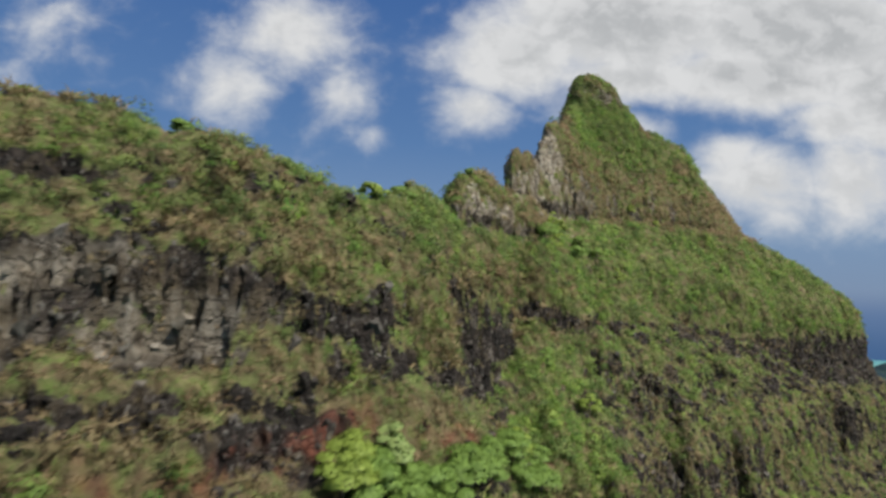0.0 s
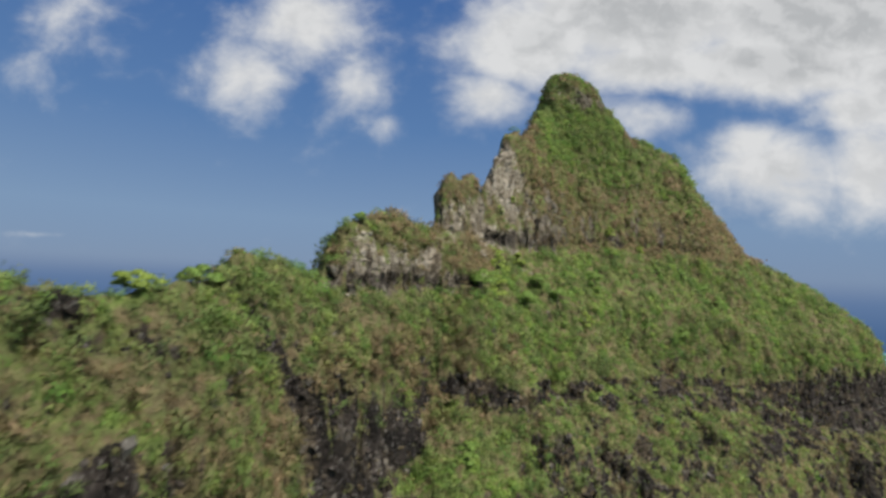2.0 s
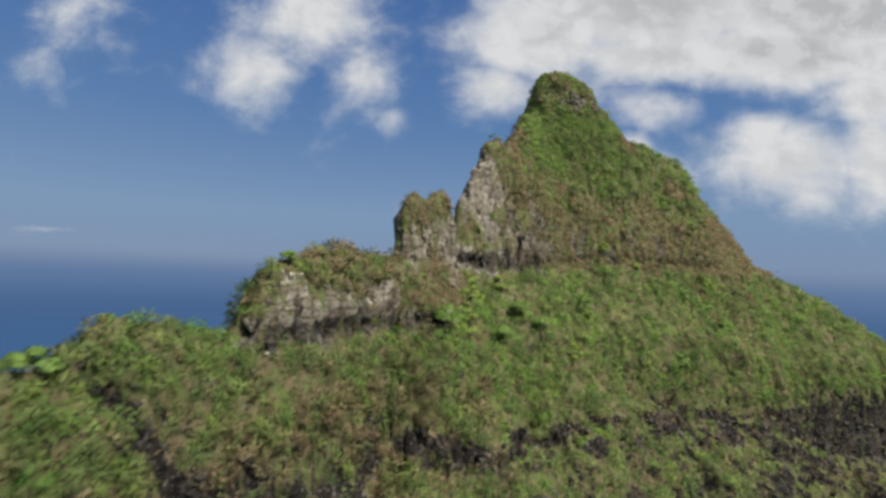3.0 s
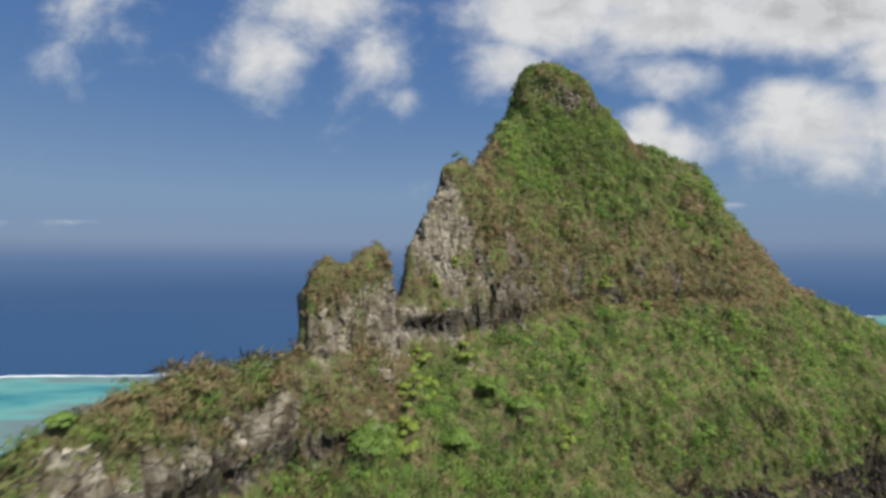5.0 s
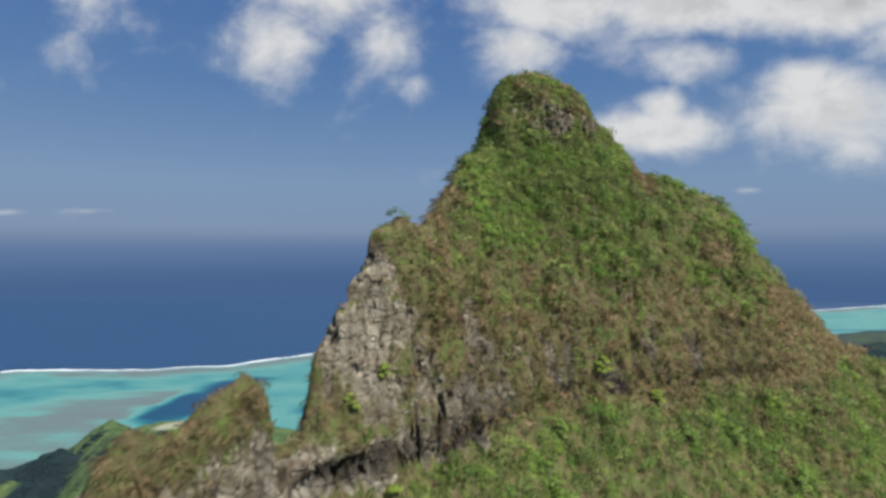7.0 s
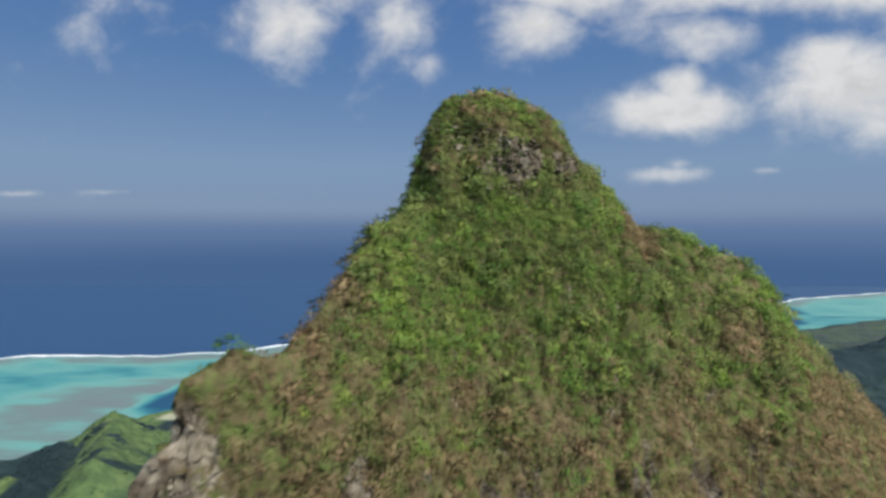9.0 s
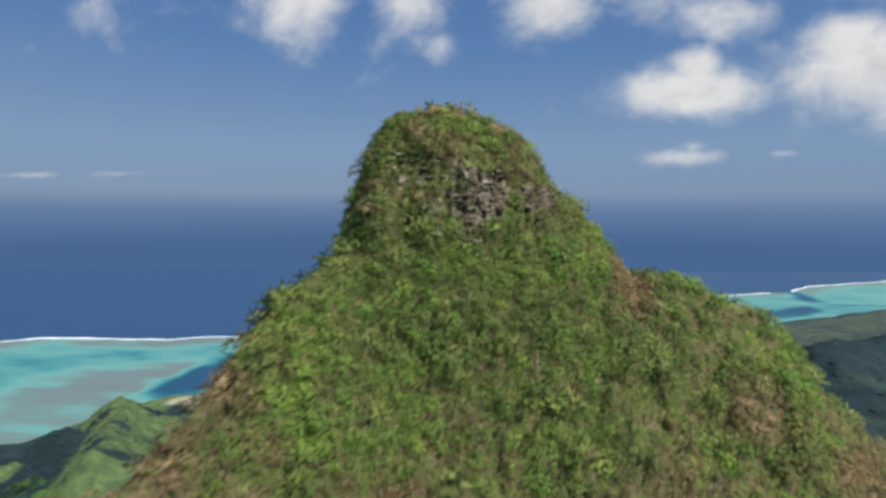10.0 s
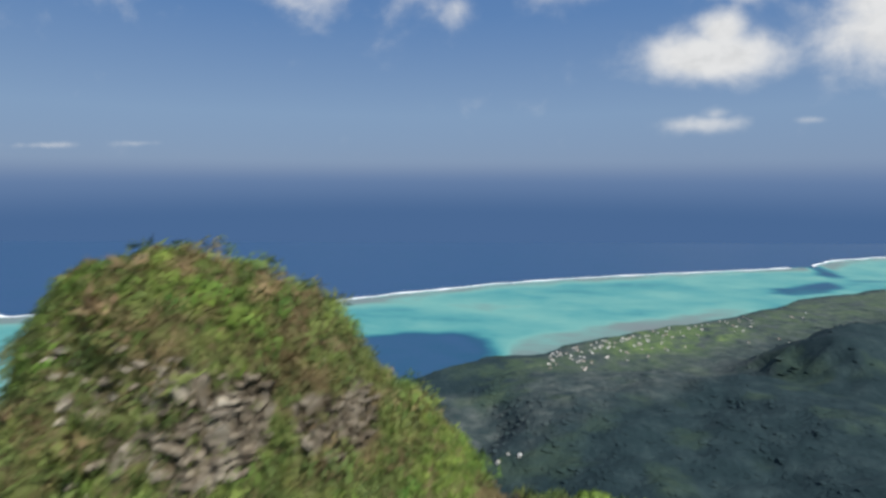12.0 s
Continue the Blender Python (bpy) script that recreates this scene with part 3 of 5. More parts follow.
# the soft layer has weathered back and the rock above it stands out as a brow
out_way = vn[:, :2] / (np.linalg.norm(vn[:, :2], axis=1, keepdims=True) + 1e-6)
foot = wall_foot(mpoints)
cutback = -1.9 * step(-1.0, 0.3, foot) * step(3.8, 2.6, foot) + 1.1 * step(3.0, 3.8, foot) * step(9, 4.6, foot)
mpoints[:, :2] += out_way * (cutback * step(0.85, 0.6, vn[:, 2]) * (0.3 + 0.7 * step(80, 66, mpoints[:, 0]) + 0.35 * step(122, 130, mpoints[:, 0]) * step(166, 158, mpoints[:, 0])))[:, None]
mountain.data.vertices.foreach_set("co", mpoints.astype(np.float32).ravel())
mountain.data.update()
store(mountain, "bare", vbare)


def old_flow_and_shade(p):
    """Near-black lava low down, and shade painted near-black under the brows; pale weathered rock above and on the
    seaward hump.
    """
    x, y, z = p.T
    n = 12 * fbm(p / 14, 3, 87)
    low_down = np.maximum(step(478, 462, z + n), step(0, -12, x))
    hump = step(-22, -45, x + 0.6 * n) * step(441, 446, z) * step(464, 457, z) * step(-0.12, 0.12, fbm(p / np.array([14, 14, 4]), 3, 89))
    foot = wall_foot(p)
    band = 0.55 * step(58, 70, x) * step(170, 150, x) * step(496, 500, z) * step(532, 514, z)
    # the foot term paints shade under the overhangs; the gully is darkened as well
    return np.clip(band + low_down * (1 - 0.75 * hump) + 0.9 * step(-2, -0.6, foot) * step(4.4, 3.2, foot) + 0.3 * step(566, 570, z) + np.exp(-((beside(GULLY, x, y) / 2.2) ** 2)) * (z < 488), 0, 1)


store(mountain, "old_and_shade", old_flow_and_shade(mpoints))
# a strip of bare red earth under the lowest cliff
RED_EARTH = [(-46, 70), (-33, 74), (-27, 77), (-21, 82), (-17, 90), (-13, 99), (-1, 109), (8, 119)]
red = np.exp(-((beside(RED_EARTH, mpoints[:, 0] + 1.2 * fbm(mpoints / 4, 2, 211), mpoints[:, 1]) / 1.0) ** 2)) * step(440, 434, mpoints[:, 2])
store(mountain, "earth", red * step(-0.5, 0.1, fbm(mpoints / 6, 3, 213)))
mn, marea = normals_of(mpoints, mquads)
centre = mpoints[mquads].mean(1)
fbare = vbare[mquads].mean(1)

# ---- sea, reef and the low land ----
REEF = np.array([(-6000, 1850), (-2700, 2150), (-2090, 2190), (-1960, 2270), (-1410, 2335), (-1090, 2450), (-820, 2730), (-60, 3300), (600, 3650), (1850, 4180), (2030, 4290), (2250, 4560), (2800, 4870), (6000, 6500)], float)
SHORE = np.array([(-6000, 600), (-1700, 1050), (-1085, 1330), (-1060, 1530), (-980, 1590), (-930, 1695), (-790, 1745), (-430, 1640), (-274, 1702), (-182, 1823), (-25, 2010), (124, 2079), (374, 2289), (860, 2664), (1262, 2941), (1453, 3155), (2047, 3544), (6000, 5600)], float)


def past_line(line, x, y):
    """Metres by which a place lies beyond a coast line, seawards plus."""
    best, sign = np.full(x.shape, 1e9), np.ones(x.shape)
    for a, b in zip(line[:-1], line[1:]):
        ab = b - a
        u = np.clip(((x - a[0]) * ab[0] + (y - a[1]) * ab[1]) / (ab @ ab), 0, 1)
        d = np.hypot(x - a[0] - u * ab[0], y - a[1] - u * ab[1])
        s = np.sign(ab[0] * (y - a[1]) - ab[1] * (x - a[0]))
        sign = np.where(d < best, s, sign)
        best = np.minimum(best, d)
    return best * sign


def coast(x, y):
    p = np.stack([x / 160, y / 160, np.zeros_like(x)], -1)
    return past_line(SHORE, x, y) + 45 * fbm(p, 4, 81)


def shallows(x, y):
    """0 deep ocean, about 0.5 turquoise lagoon, 0.8 and more shoals and reef flat."""
    p = np.stack([x / 420, y / 420, np.zeros_like(x)], -1)
    reef = past_line(REEF, x, y) + 25 * fbm(p * 3, 3, 91)
    shore = coast(x, y)
    lagoon = 0.52 + 0.17 * fbm(p * np.array([1, 2, 1]), 4, 95) + 0.05 * fbm(p * np.array([5, 9, 1]), 3, 94)
    lagoon = lagoon + 0.26 * step(-210, -50, reef + 40 * fbm(p * 4, 3, 92))
    # grey shoals inside the lagoon, and along the beach of the village
    lagoon = lagoon + 0.28 * step(640, 230, shore + 110 * fbm(p * np.array([2, 5, 1]), 4, 97)) * step(-850, -1050, x) + 0.26 * step(190, 60, shore + 70 * fbm(p * 5, 3, 99)) * step(-20, 60, x) * step(1250, 900, x)
    lagoon = lagoon - 0.10 * step(-0.1, 0.35, fbm(p * np.array([3, 8, 1]), 3, 90)) * step(-850, -1050, x)
    hole = step(1.05, 0.72, np.hypot((x + 265) / 330, (y - 2000) / 300) + 0.22 * fbm(p * 3, 3, 93))
    inlet = step(1.05, 0.55, np.hypot((x + 935) / 150, (y - 1930 - 0.9 * (x + 935)) / 360) + 0.35 * fbm(p * np.array([3, 6, 1]), 4, 98))
    hole = np.maximum(hole, 0.95 * inlet)
    shoal = step(1.0, 0.55, np.hypot((x - 1590) / 330, (y - 3440 - 0.55 * (x - 1590)) / 150) + 0.6 * fbm(p * 4, 3, 96))
    channel = step(75, 30, np.abs((x - 2000) * 0.97 - (y - 4200) * 0.12)) * step(-480, -200, reef) + 0.5 * step(60, 20, np.abs(y - 3748 - 0.05 * (x - 2000))) * step(1900, 2000, x)
    lagoon = lagoon * (1 - np.clip(np.maximum(hole * 0.8, channel * 0.75) + 0.6 * shoal, 0, 0.9))
    return np.where(reef > 0, 0.0, lagoon) * step(15, -15, reef)


far = np.array([-40000, -20000, -9000])
xs = np.concatenate([far, np.arange(-6000, 6001, 60.0), -far[::-1]])
ys = np.concatenate([far, np.arange(-1000, 900, 300.0), np.arange(900, 5600, 24.0), -far[::-1]])
sea, spoints, squads = grid_mesh("sea", xs, ys, lambda x, y: np.zeros_like(x), sea_mat)
store(sea, "shallow", shallows(spoints[:, 0], spoints[:, 1]))
tagged(sea, "deep blue ocean with a turquoise lagoon inside the reef", "sea", kind="structure")


# sharp green spurs that run down to the lagoon
SPURS = [
    [(-480, 880, 235), (-640, 1080, 165), (-800, 1300, 108), (-905, 1435, 92), (-985, 1560, 2)],
    [(-560, 830, 200), (-740, 1060, 122), (-870, 1240, 92), (-950, 1290, 60), (-1040, 1330, 8)],
    [(-420, 760, 230), (-600, 940, 140), (-700, 1070, 96), (-850, 1120, 60), (-1050, 1190, 6)],
    [(-760, 1060, 110), (-960, 1090, 62), (-1200, 1120, 5)],
    [(-700, 1160, 120), (-770, 1360, 70), (-800, 1520, 20)],
]


def spine(line, x, y, slope):
    """A sharp crest along a line of places and heights, falling off evenly to both sides."""
    best = np.full(x.shape, -1e3)
    for a, b in zip(line[:-1], line[1:]):
        dx, dy = b[0] - a[0], b[1] - a[1]
        u = np.clip(((x - a[0]) * dx + (y - a[1]) * dy) / (dx * dx + dy * dy), 0, 1)
        best = np.maximum(best, a[2] + u * (b[2] - a[2]) - slope * np.hypot(x - a[0] - u * dx, y - a[1] - u * dy))
    return best


def island_height(x, y):
    inland = -coast(x, y)
    p = np.stack([x, y, np.zeros_like(x)], -1)
    plain = np.clip(inland, -60, 120) * 0.03
    east = step(-500, -250, x)
    hills = (step(260, 1500, inland) * 150 + 26 * step(240, 600, inland) * fbm(p / 240, 5, 101) * 2) * (0.35 + 0.65 * east)
    # the broad dark hill behind the village, and the valley floor beside it
    hills = hills + 62 * np.exp(-(((x - 430) / 430) ** 4 + ((y - 1560) / 300) ** 4)) * step(60, 260, inland)
    hills = hills * (1 - 0.9 * step(1.0, 0.6, np.hypot((x + 90) / 210, (y - 1440) / 260) + 0.2 * fbm(p / 90, 3, 103)))
    spur = 118 * np.exp(-(((x - 735) * 0.58 - (y - 1716) * 0.81) / 165) ** 2) * step(1640, 1800, x * 0.81 + y * 0.58 + 30 * fbm(p / 60, 3, 104)) * step(120, 420, inland)
    rough = (9 + 14 * step(-450, -700, x)) * fbm(p / 60, 4, 105) * step(60, 250, inland)
    core = 330 - 0.62 * np.hypot((x - 60) * 0.8, y - 180) + 25 * fbm(p / 120, 4, 111)
    low = np.maximum(plain + hills + spur + rough, core)
    for line in SPURS:
        low = np.maximum(low, spine(line, x + 14 * fbm(p / 45, 3, 113), y + 14 * fbm(p / 45, 3, 115), 0.75) + 6 * fbm(p / 25, 3, 117))
    low = np.where(inland > 25, np.maximum(low, 1.5 + np.clip(inland - 25, 0, 100) * 0.02), np.minimum(low, 0.06 * inland))
    return low - 45 * step(260, 60, np.hypot(x - 60, y - 200))


xs = np.concatenate([np.arange(-2200, -1300, 30.0), np.arange(-1300, -400, 9.0), np.arange(-400, 1400, 15.0), np.arange(1400, 3000, 30.0)])
ys = np.concatenate([np.arange(-700, 700, 30.0), np.arange(700, 1800, 10.0), np.arange(1800, 3750, 18.0)])
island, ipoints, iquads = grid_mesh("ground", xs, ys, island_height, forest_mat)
tagged(island, "forested island slopes running down to the lagoon shore", "ground", kind="structure")


def lushness(p):
    """Bright fern slopes on the windward hills; forest elsewhere, and painted cloud shadow, stay dark."""
    x, y = p[:, 0], p[:, 1]
    q = np.stack([x, y, 0 * x], -1)
    # cloud shadow painted as dark forest colour on the middle spur; the others under bright fern
    clouded = spine(SPURS[1], x, y, 0.75) > np.maximum.reduce([spine(k, x, y, 0.75) for k in SPURS[:1] + SPURS[2:]]) - 9
    # the dark patches among the fern are painted cloud shadow too
    west = step(-330, -480, x) * step(-0.35, -0.05, fbm(q / 70, 4, 161)) * (1 - 0.97 * clouded)
    east = 0.14 * step(0.1, 0.4, fbm(q / 90, 4, 167))
    lawn = step(1.0, 0.6, np.hypot((x - 640) * 0.78 + (y - 2340) * 0.5, ((y - 2340) * 0.8 - (x - 640) * 0.55) * 2.4) / 420) * step(-0.35, 0.0, fbm(q / 40, 3, 169))
    inland = -coast(x, y)
    plain = 0.3 * step(20, 60, inland) * step(420, 200, inland) * step(-0.3, 0.2, fbm(q / 35, 4, 173)) * step(-100, 100, x)
    return np.clip(plain + west + east * step(-350, 0, x) + 0.6 * lawn, 0, 1)


def openness(p):
    """Thin grey-green growth, palms and clearings: the coastal plain and the valley floor."""
    x, y = p[:, 0], p[:, 1]
    q = np.stack([x, y, 0 * x], -1)
    inland = -coast(x, y)
    plain = step(0, 40, inland) * step(620, 480, inland + 60 * fbm(q / 150, 3, 175)) * step(20, 200, x)
    valley = step(1.0, 0.7, np.hypot((x + 90) / 210, (y - 1440) / 260) + 0.2 * fbm(q / 90, 3, 103))
    return np.clip(np.maximum(plain, valley) * (0.6 + 0.8 * fbm(q / 30, 4, 177)), 0, 1)


def sandiness(p):
    """The pale spit of beach in the bight."""
    x, y = p[:, 0], p[:, 1]
    return step(1.0, 0.75, np.hypot((x + 815) / 120, (y - 1690 - 0.45 * (x + 815)) / 62))


store(island, "open", openness(ipoints)), store(island, "sand", sandiness(ipoints))
store(island, "lush", lushness(ipoints))

# the rim of the mountain's sheet runs down into the ground
rim = np.minimum(np.minimum(mpoints[:, 0] + 170, 388 - mpoints[:, 0]) / 30, np.minimum((mpoints[:, 1] - 50) / 12, (437 - mpoints[:, 1]) / 30))
settle = step(1.0, 0.0, rim)
mpoints[:, 2] += settle * (np.minimum(island_height(mpoints[:, 0], mpoints[:, 1]) - 6, mpoints[:, 2]) - mpoints[:, 2])
mountain.data.vertices.foreach_set("co", mpoints.astype(np.float32).ravel())
mountain.data.update()
centre = mpoints[mquads].mean(1)


def part(name, mesh, parent, label=""):
    ob = new(name, mesh)
    ob.parent = parent
    return tagged(ob, label) if label else ob


# ---- scrub on the mountain ----
rng = np.random.default_rng(7)


def outward(pts):
    """Turn each leaf so that its upper side looks out of the plant."""
    a, b, c = pts[:, 0], pts[:, 1], pts[:, 2]
    away = (np.cross(b - a, c - a) * ((a + b + c) / 3 + np.array([0, 0, 0.25]))).sum(1) < 0
    pts[away] = pts[away][:, ::-1]
    return pts.reshape(-1, 3), np.arange(len(pts) * 3).reshape(-1, 3)


def leaf_cards(count, spread, leaf, droop=0.0, squash=0.8, slim=0.55):
    """A shrub of single leaf tufts round a low dome: points and quads, about one metre in radius."""
    way = rng.normal(size=(count, 3))
    way[:, 2] = np.abs(way[:, 2]) * 0.9 + 0.1
    way /= np.linalg.norm(way, axis=1, keepdims=True)
    r = spread * rng.uniform(0.45, 1.0, (count, 1)) ** 0.6
    at = way * r * np.array([1, 1, squash])
    along = np.cross(way, rng.normal(size=(count, 3))) + 0.35 * way + 0.3 * rng.normal(size=(count, 3)) - np.array([0, 0, droop])
    along /= np.linalg.norm(along, axis=1, keepdims=True)
    side = np.cross(along, way + 0.45 * rng.normal(size=(count, 3)))
    side /= np.linalg.norm(side, axis=1, keepdims=True)
    size = leaf * rng.uniform(0.6, 1.3, (count, 1))
    bend = np.cross(side, along) * size * 0.25
    side = side * np.sign((np.cross(along, side) * way).sum(1, keepdims=True))
    bend = np.cross(along, side) * size * -0.2
    pts = np.stack([at - along * size * 0.5 - side * size * slim, at + along * size * 0.6 + bend, at - along * size * 0.3 + side * size * slim], 1)
    return outward(pts)


def tussock(count, length):
    """Hanging grass: long slim blades that rise and fall over."""
    turn = rng.uniform(0, 2 * np.pi, count)
    out = np.stack([np.cos(turn), np.sin(turn), np.zeros(count)], -1)
    side = np.stack([-np.sin(turn), np.cos(turn), np.zeros(count)], -1) * 0.09
    reach = length * rng.uniform(0.5, 1.1, (count, 1))
    mid = out * reach * 0.45 + np.array([0, 0, 1]) * reach * 0.6
    tip = out * reach * 0.95 + np.array([0, 0, 1]) * reach * rng.uniform(-0.1, 0.5, (count, 1))
    pts = np.stack([mid * 0.3 + side, tip, mid * 0.3 - side], 1)
    return outward(pts)


def drape(count, length):
    """Dead fern and grass that hangs down a wall in long thin strands."""
    turn = rng.uniform(0, 2 * np.pi, count)
    out = np.stack([np.cos(turn), np.sin(turn), np.zeros(count)], -1)
    side = np.stack([-np.sin(turn), np.cos(turn), np.zeros(count)], -1) * 0.06 * length
    reach = length * rng.uniform(0.7, 1.7, (count, 1))
    root = out * 0.2 * length + np.array([0, 0, 0.15 * length])
    tip = out * 0.45 * length - np.array([0, 0, 1]) * reach
    return outward(np.stack([root + side, tip, root - side], 1))


def plume(count, length):
    """A feathery bush: slim sprays that rise and arch over from one root."""
    way = rng.normal(size=(count, 3)) * np.array([0.8, 0.8, 0.5]) + np.array([0, 0, 0.75])
    way /= np.linalg.norm(way, axis=1, keepdims=True)
    reach = length * rng.uniform(0.45, 1.1, (count, 1))
    start = way * 0.15 * length + rng.normal(size=(count, 3)) * np.array([0.22, 0.22, 0.08]) * length
    tip = start + way * reach - np.array([0, 0, 0.22]) * reach
    mid = start + way * reach * 0.6
    side = np.cross(way, rng.normal(size=(count, 3)))
    side *= 0.115 * length / np.linalg.norm(side, axis=1, keepdims=True)
    pts = np.stack([mid * 0.5 + start * 0.5 + side, tip, mid * 0.5 + start * 0.5 - side], 1)
    return outward(pts)


def scatter(name, at, normal, size, shapes, mat, dryness, lift=0.15, rounded=False):
    """Many plants as one mesh: each a shape turned, scaled and leant to the slope."""
    points, faces, dry, soft, base = [], [], [], [], 0
    own, tones, whims = rng.uniform(0, 1, (2, len(at))), [], []
    kinds = rng.integers(0, len(shapes), len(at))
    for k, (sp, sf) in enumerate(shapes):
        pick = np.flatnonzero(kinds == k)
        if not len(pick):
            continue
        up = 0.55 * normal[pick] + np.array([0, 0, 0.75])
        up /= np.linalg.norm(up, axis=1, keepdims=True)
        turn = rng.uniform(0, 2 * np.pi, len(pick))
        a = np.stack([np.cos(turn), np.sin(turn), np.zeros(len(pick))], -1)
        a = a - up * (a * up).sum(1, keepdims=True)
        a /= np.linalg.norm(a, axis=1, keepdims=True)
        b = np.cross(up, a)
        s = size[pick][:, None, None] * np.array([1, 1, 1])
        stretch = rng.uniform(0.8, 1.25, (len(pick), 1))
        q = sp[None] * s
        w = q[..., 0:1] * a[:, None] * stretch[..., None] + q[..., 1:2] * b[:, None] + q[..., 2:3] * up[:, None]
        w = w + (at[pick] + normal[pick] * lift * size[pick][:, None])[:, None]
        points.append(w.reshape(-1, 3))
        # leaves take the light as the rounded mass that they make up
        mass = sp / (np.linalg.norm(sp, axis=1, keepdims=True) + 1e-6)
        face = mass[None, :, 0:1] * a[:, None] + mass[None, :, 1:2] * b[:, None] + mass[None, :, 2:3] * up[:, None] + 0.4 * normal[pick][:, None] + (0.1 * rng.normal(size=(len(pick), len(sp) // 3, 3)).repeat(3, 1) if rounded else 0)
        soft.append((face / np.linalg.norm(face, axis=-1, keepdims=True)).reshape(-1, 3))
        n = len(sp)
        faces.append((np.ascontiguousarray(sf)[None] + (np.arange(len(pick)) * n)[:, None, None] + base).reshape(-1, sf.shape[1]))
        dry.append(np.repeat(dryness[pick], n))
        tones.append(np.repeat(own[0][pick], n)), whims.append(np.repeat(own[1][pick], n))
        base += n * len(pick)
    ob = new(name, mesh_of(name, np.concatenate(points), np.concatenate(faces), mat, smooth=rounded))
    store(ob, "dryness", np.concatenate(dry)), store(ob, "tone", np.concatenate(tones)), store(ob, "whim", np.concatenate(whims))
    if rounded:
        ob.data.normals_split_custom_set_from_vertices(np.concatenate(soft).astype(np.float32))
    return ob


# how dry each place is: the brown upper wall and the windward face of the low ridge against the green skirts
def parched(p):
    x, y, z = p.T
    streak = 0.3 * fbm(p / np.array([5, 5, 30]), 3, 143)
    wall = (0.72 * step(543 - 9 * step(80, 100, x), 512, z) + 0.02 - 0.14 * step(530, 542, z)) * step(560, 545, z) * step(495, 499, z) * step(46, 66, x)
    skirt = -0.10 * step(497, 492, z) * step(48, 60, x)
    low_wall = (0.34 * step(474, 462, z) - 0.16 * step(466, 474, z) * step(-35, -15, x) + 0.22 * step(-15, -35, x)) * step(56, 30, x) * step(497, 490, z)
    wall = wall + 0.28 * step(420, 408, z) * step(20, 60, x)
    brown = 0.75 * step(18, 24, x) * step(48, 38, x) * step(474, 481, z) + 0.4 * step(2, 7, x) * step(26, 20, x) * step(478, 483, z)
    gendarme = 0.6 * step(40, 44, x) * step(66, 56, x) * step(496, 500, z)
    # fresh growth in the damp hollow below the dark seam, and on the rain-fed upper slope
    damp = -0.6 * step(15, 24, x) * step(66, 54, x) * step(404, 412, z) * step(444, 436, z) - 0.42 * step(534, 550, z) * step(572, 566, z) * step(60, 72, x)
    rust = 0.9 * step(8, 4, np.hypot(x - 119, y - 322.5) + 0.35 * np.abs(z - 559)) + 0.8 * step(8, 4, np.hypot(x - 143, y - 324) + 0.4 * np.abs(z - 538))
    rust = rust + 0.55 * step(11, 5, np.hypot(x - 64, 0.8 * (z - 545))) * (y < 300)
    top = damp + rust + 0.08 * step(20, 12, np.hypot(x - 90, y - 316)) * step(570, 578, z)
    return np.clip(wall + skirt + low_wall + brown + gendarme + top + streak + 0.35 * fbm(p / 18, 3, 141) - 0.02, -0.4, 1)


# only what faces the open side, and the crest itself
facing = (mn[:, 0] * 0.55 - mn[:, 1] * 0.8 > -0.35) | (mn[:, 2] > 0.72)
near = step(420, 60, np.hypot(centre[:, 0] - 95, centre[:, 1] - 316))
weight = marea * np.where(facing, 1.0, 0.12) * (centre[:, 2] > 340) * (centre[:, 1] > 63) * np.clip(1.95 - 3.3 * fbare, 0.015, 1) * (0.75 + 0.6 * near + 0.5 * (centre[:, 0] < 40))
low = 400 - 30 * step(20, 60, centre[:, 0]) - 35 * step(110, 180, centre[:, 0])
apart = marea * (centre[:, 2] > 290) * (centre[:, 2] < low + 12) * (centre[:, 0] > -140) * (centre[:, 0] < 350) * (centre[:, 1] > 63) * (centre[:, 1] < 405) * facing
weight *= 1 - 0.85 * red[mquads].mean(1)
weight *= (centre[:, 0] > -105) * (centre[:, 0] < 310) * (centre[:, 2] > low)


def spots(count, w):
    pick = rng.choice(len(w), count, p=w / w.sum())
    u, v = rng.uniform(0, 1, (2, count, 1))
    q = mpoints[mquads[pick]]
    at = (1 - v) * ((1 - u) * q[:, 0] + u * q[:, 1]) + v * ((1 - u) * q[:, 3] + u * q[:, 2])
    return at, mn[pick]


apex = np.hypot(centre[:, 0] - 92, centre[:, 1] - 314)
shrubs = [leaf_cards(40, 1.0, 0.30, squash=1.1, slim=0.3) for _ in range(5)] + [plume(36, 1.2) for _ in range(8)]
at, nor = spots(27000, weight * (0.42 + 0.58 * step(18, 36, apex)))
size = np.clip(rng.lognormal(0.3, 0.42, len(at)), 0.6, 3.0) * (0.9 + 0.35 * vnoise(at / 9, 151))
# only low growth clings to the horns
size = size * (1 - 0.52 * step(20, 24, at[:, 0]) * step(62, 55, at[:, 0]) * step(494, 500, at[:, 2]))
scrub = scatter("scrub", at, nor, size, shrubs, scrub_mat, parched(at), rounded=True)
tagged(scrub, "dense green and olive scrub covering the steep slopes", "shrubs", kind="stuff")
# taller thickets on the lower flanks
at, nor = spots(3500, apart)
thicket = scatter("scrub", at, nor, np.clip(rng.lognormal(0.55, 0.35, len(at)), 0.9, 3.2), shrubs, scrub_mat, parched(at), rounded=True)
tagged(thicket, "thickets of scrub on the lower flanks of the mountain", "shrubs", kind="stuff")
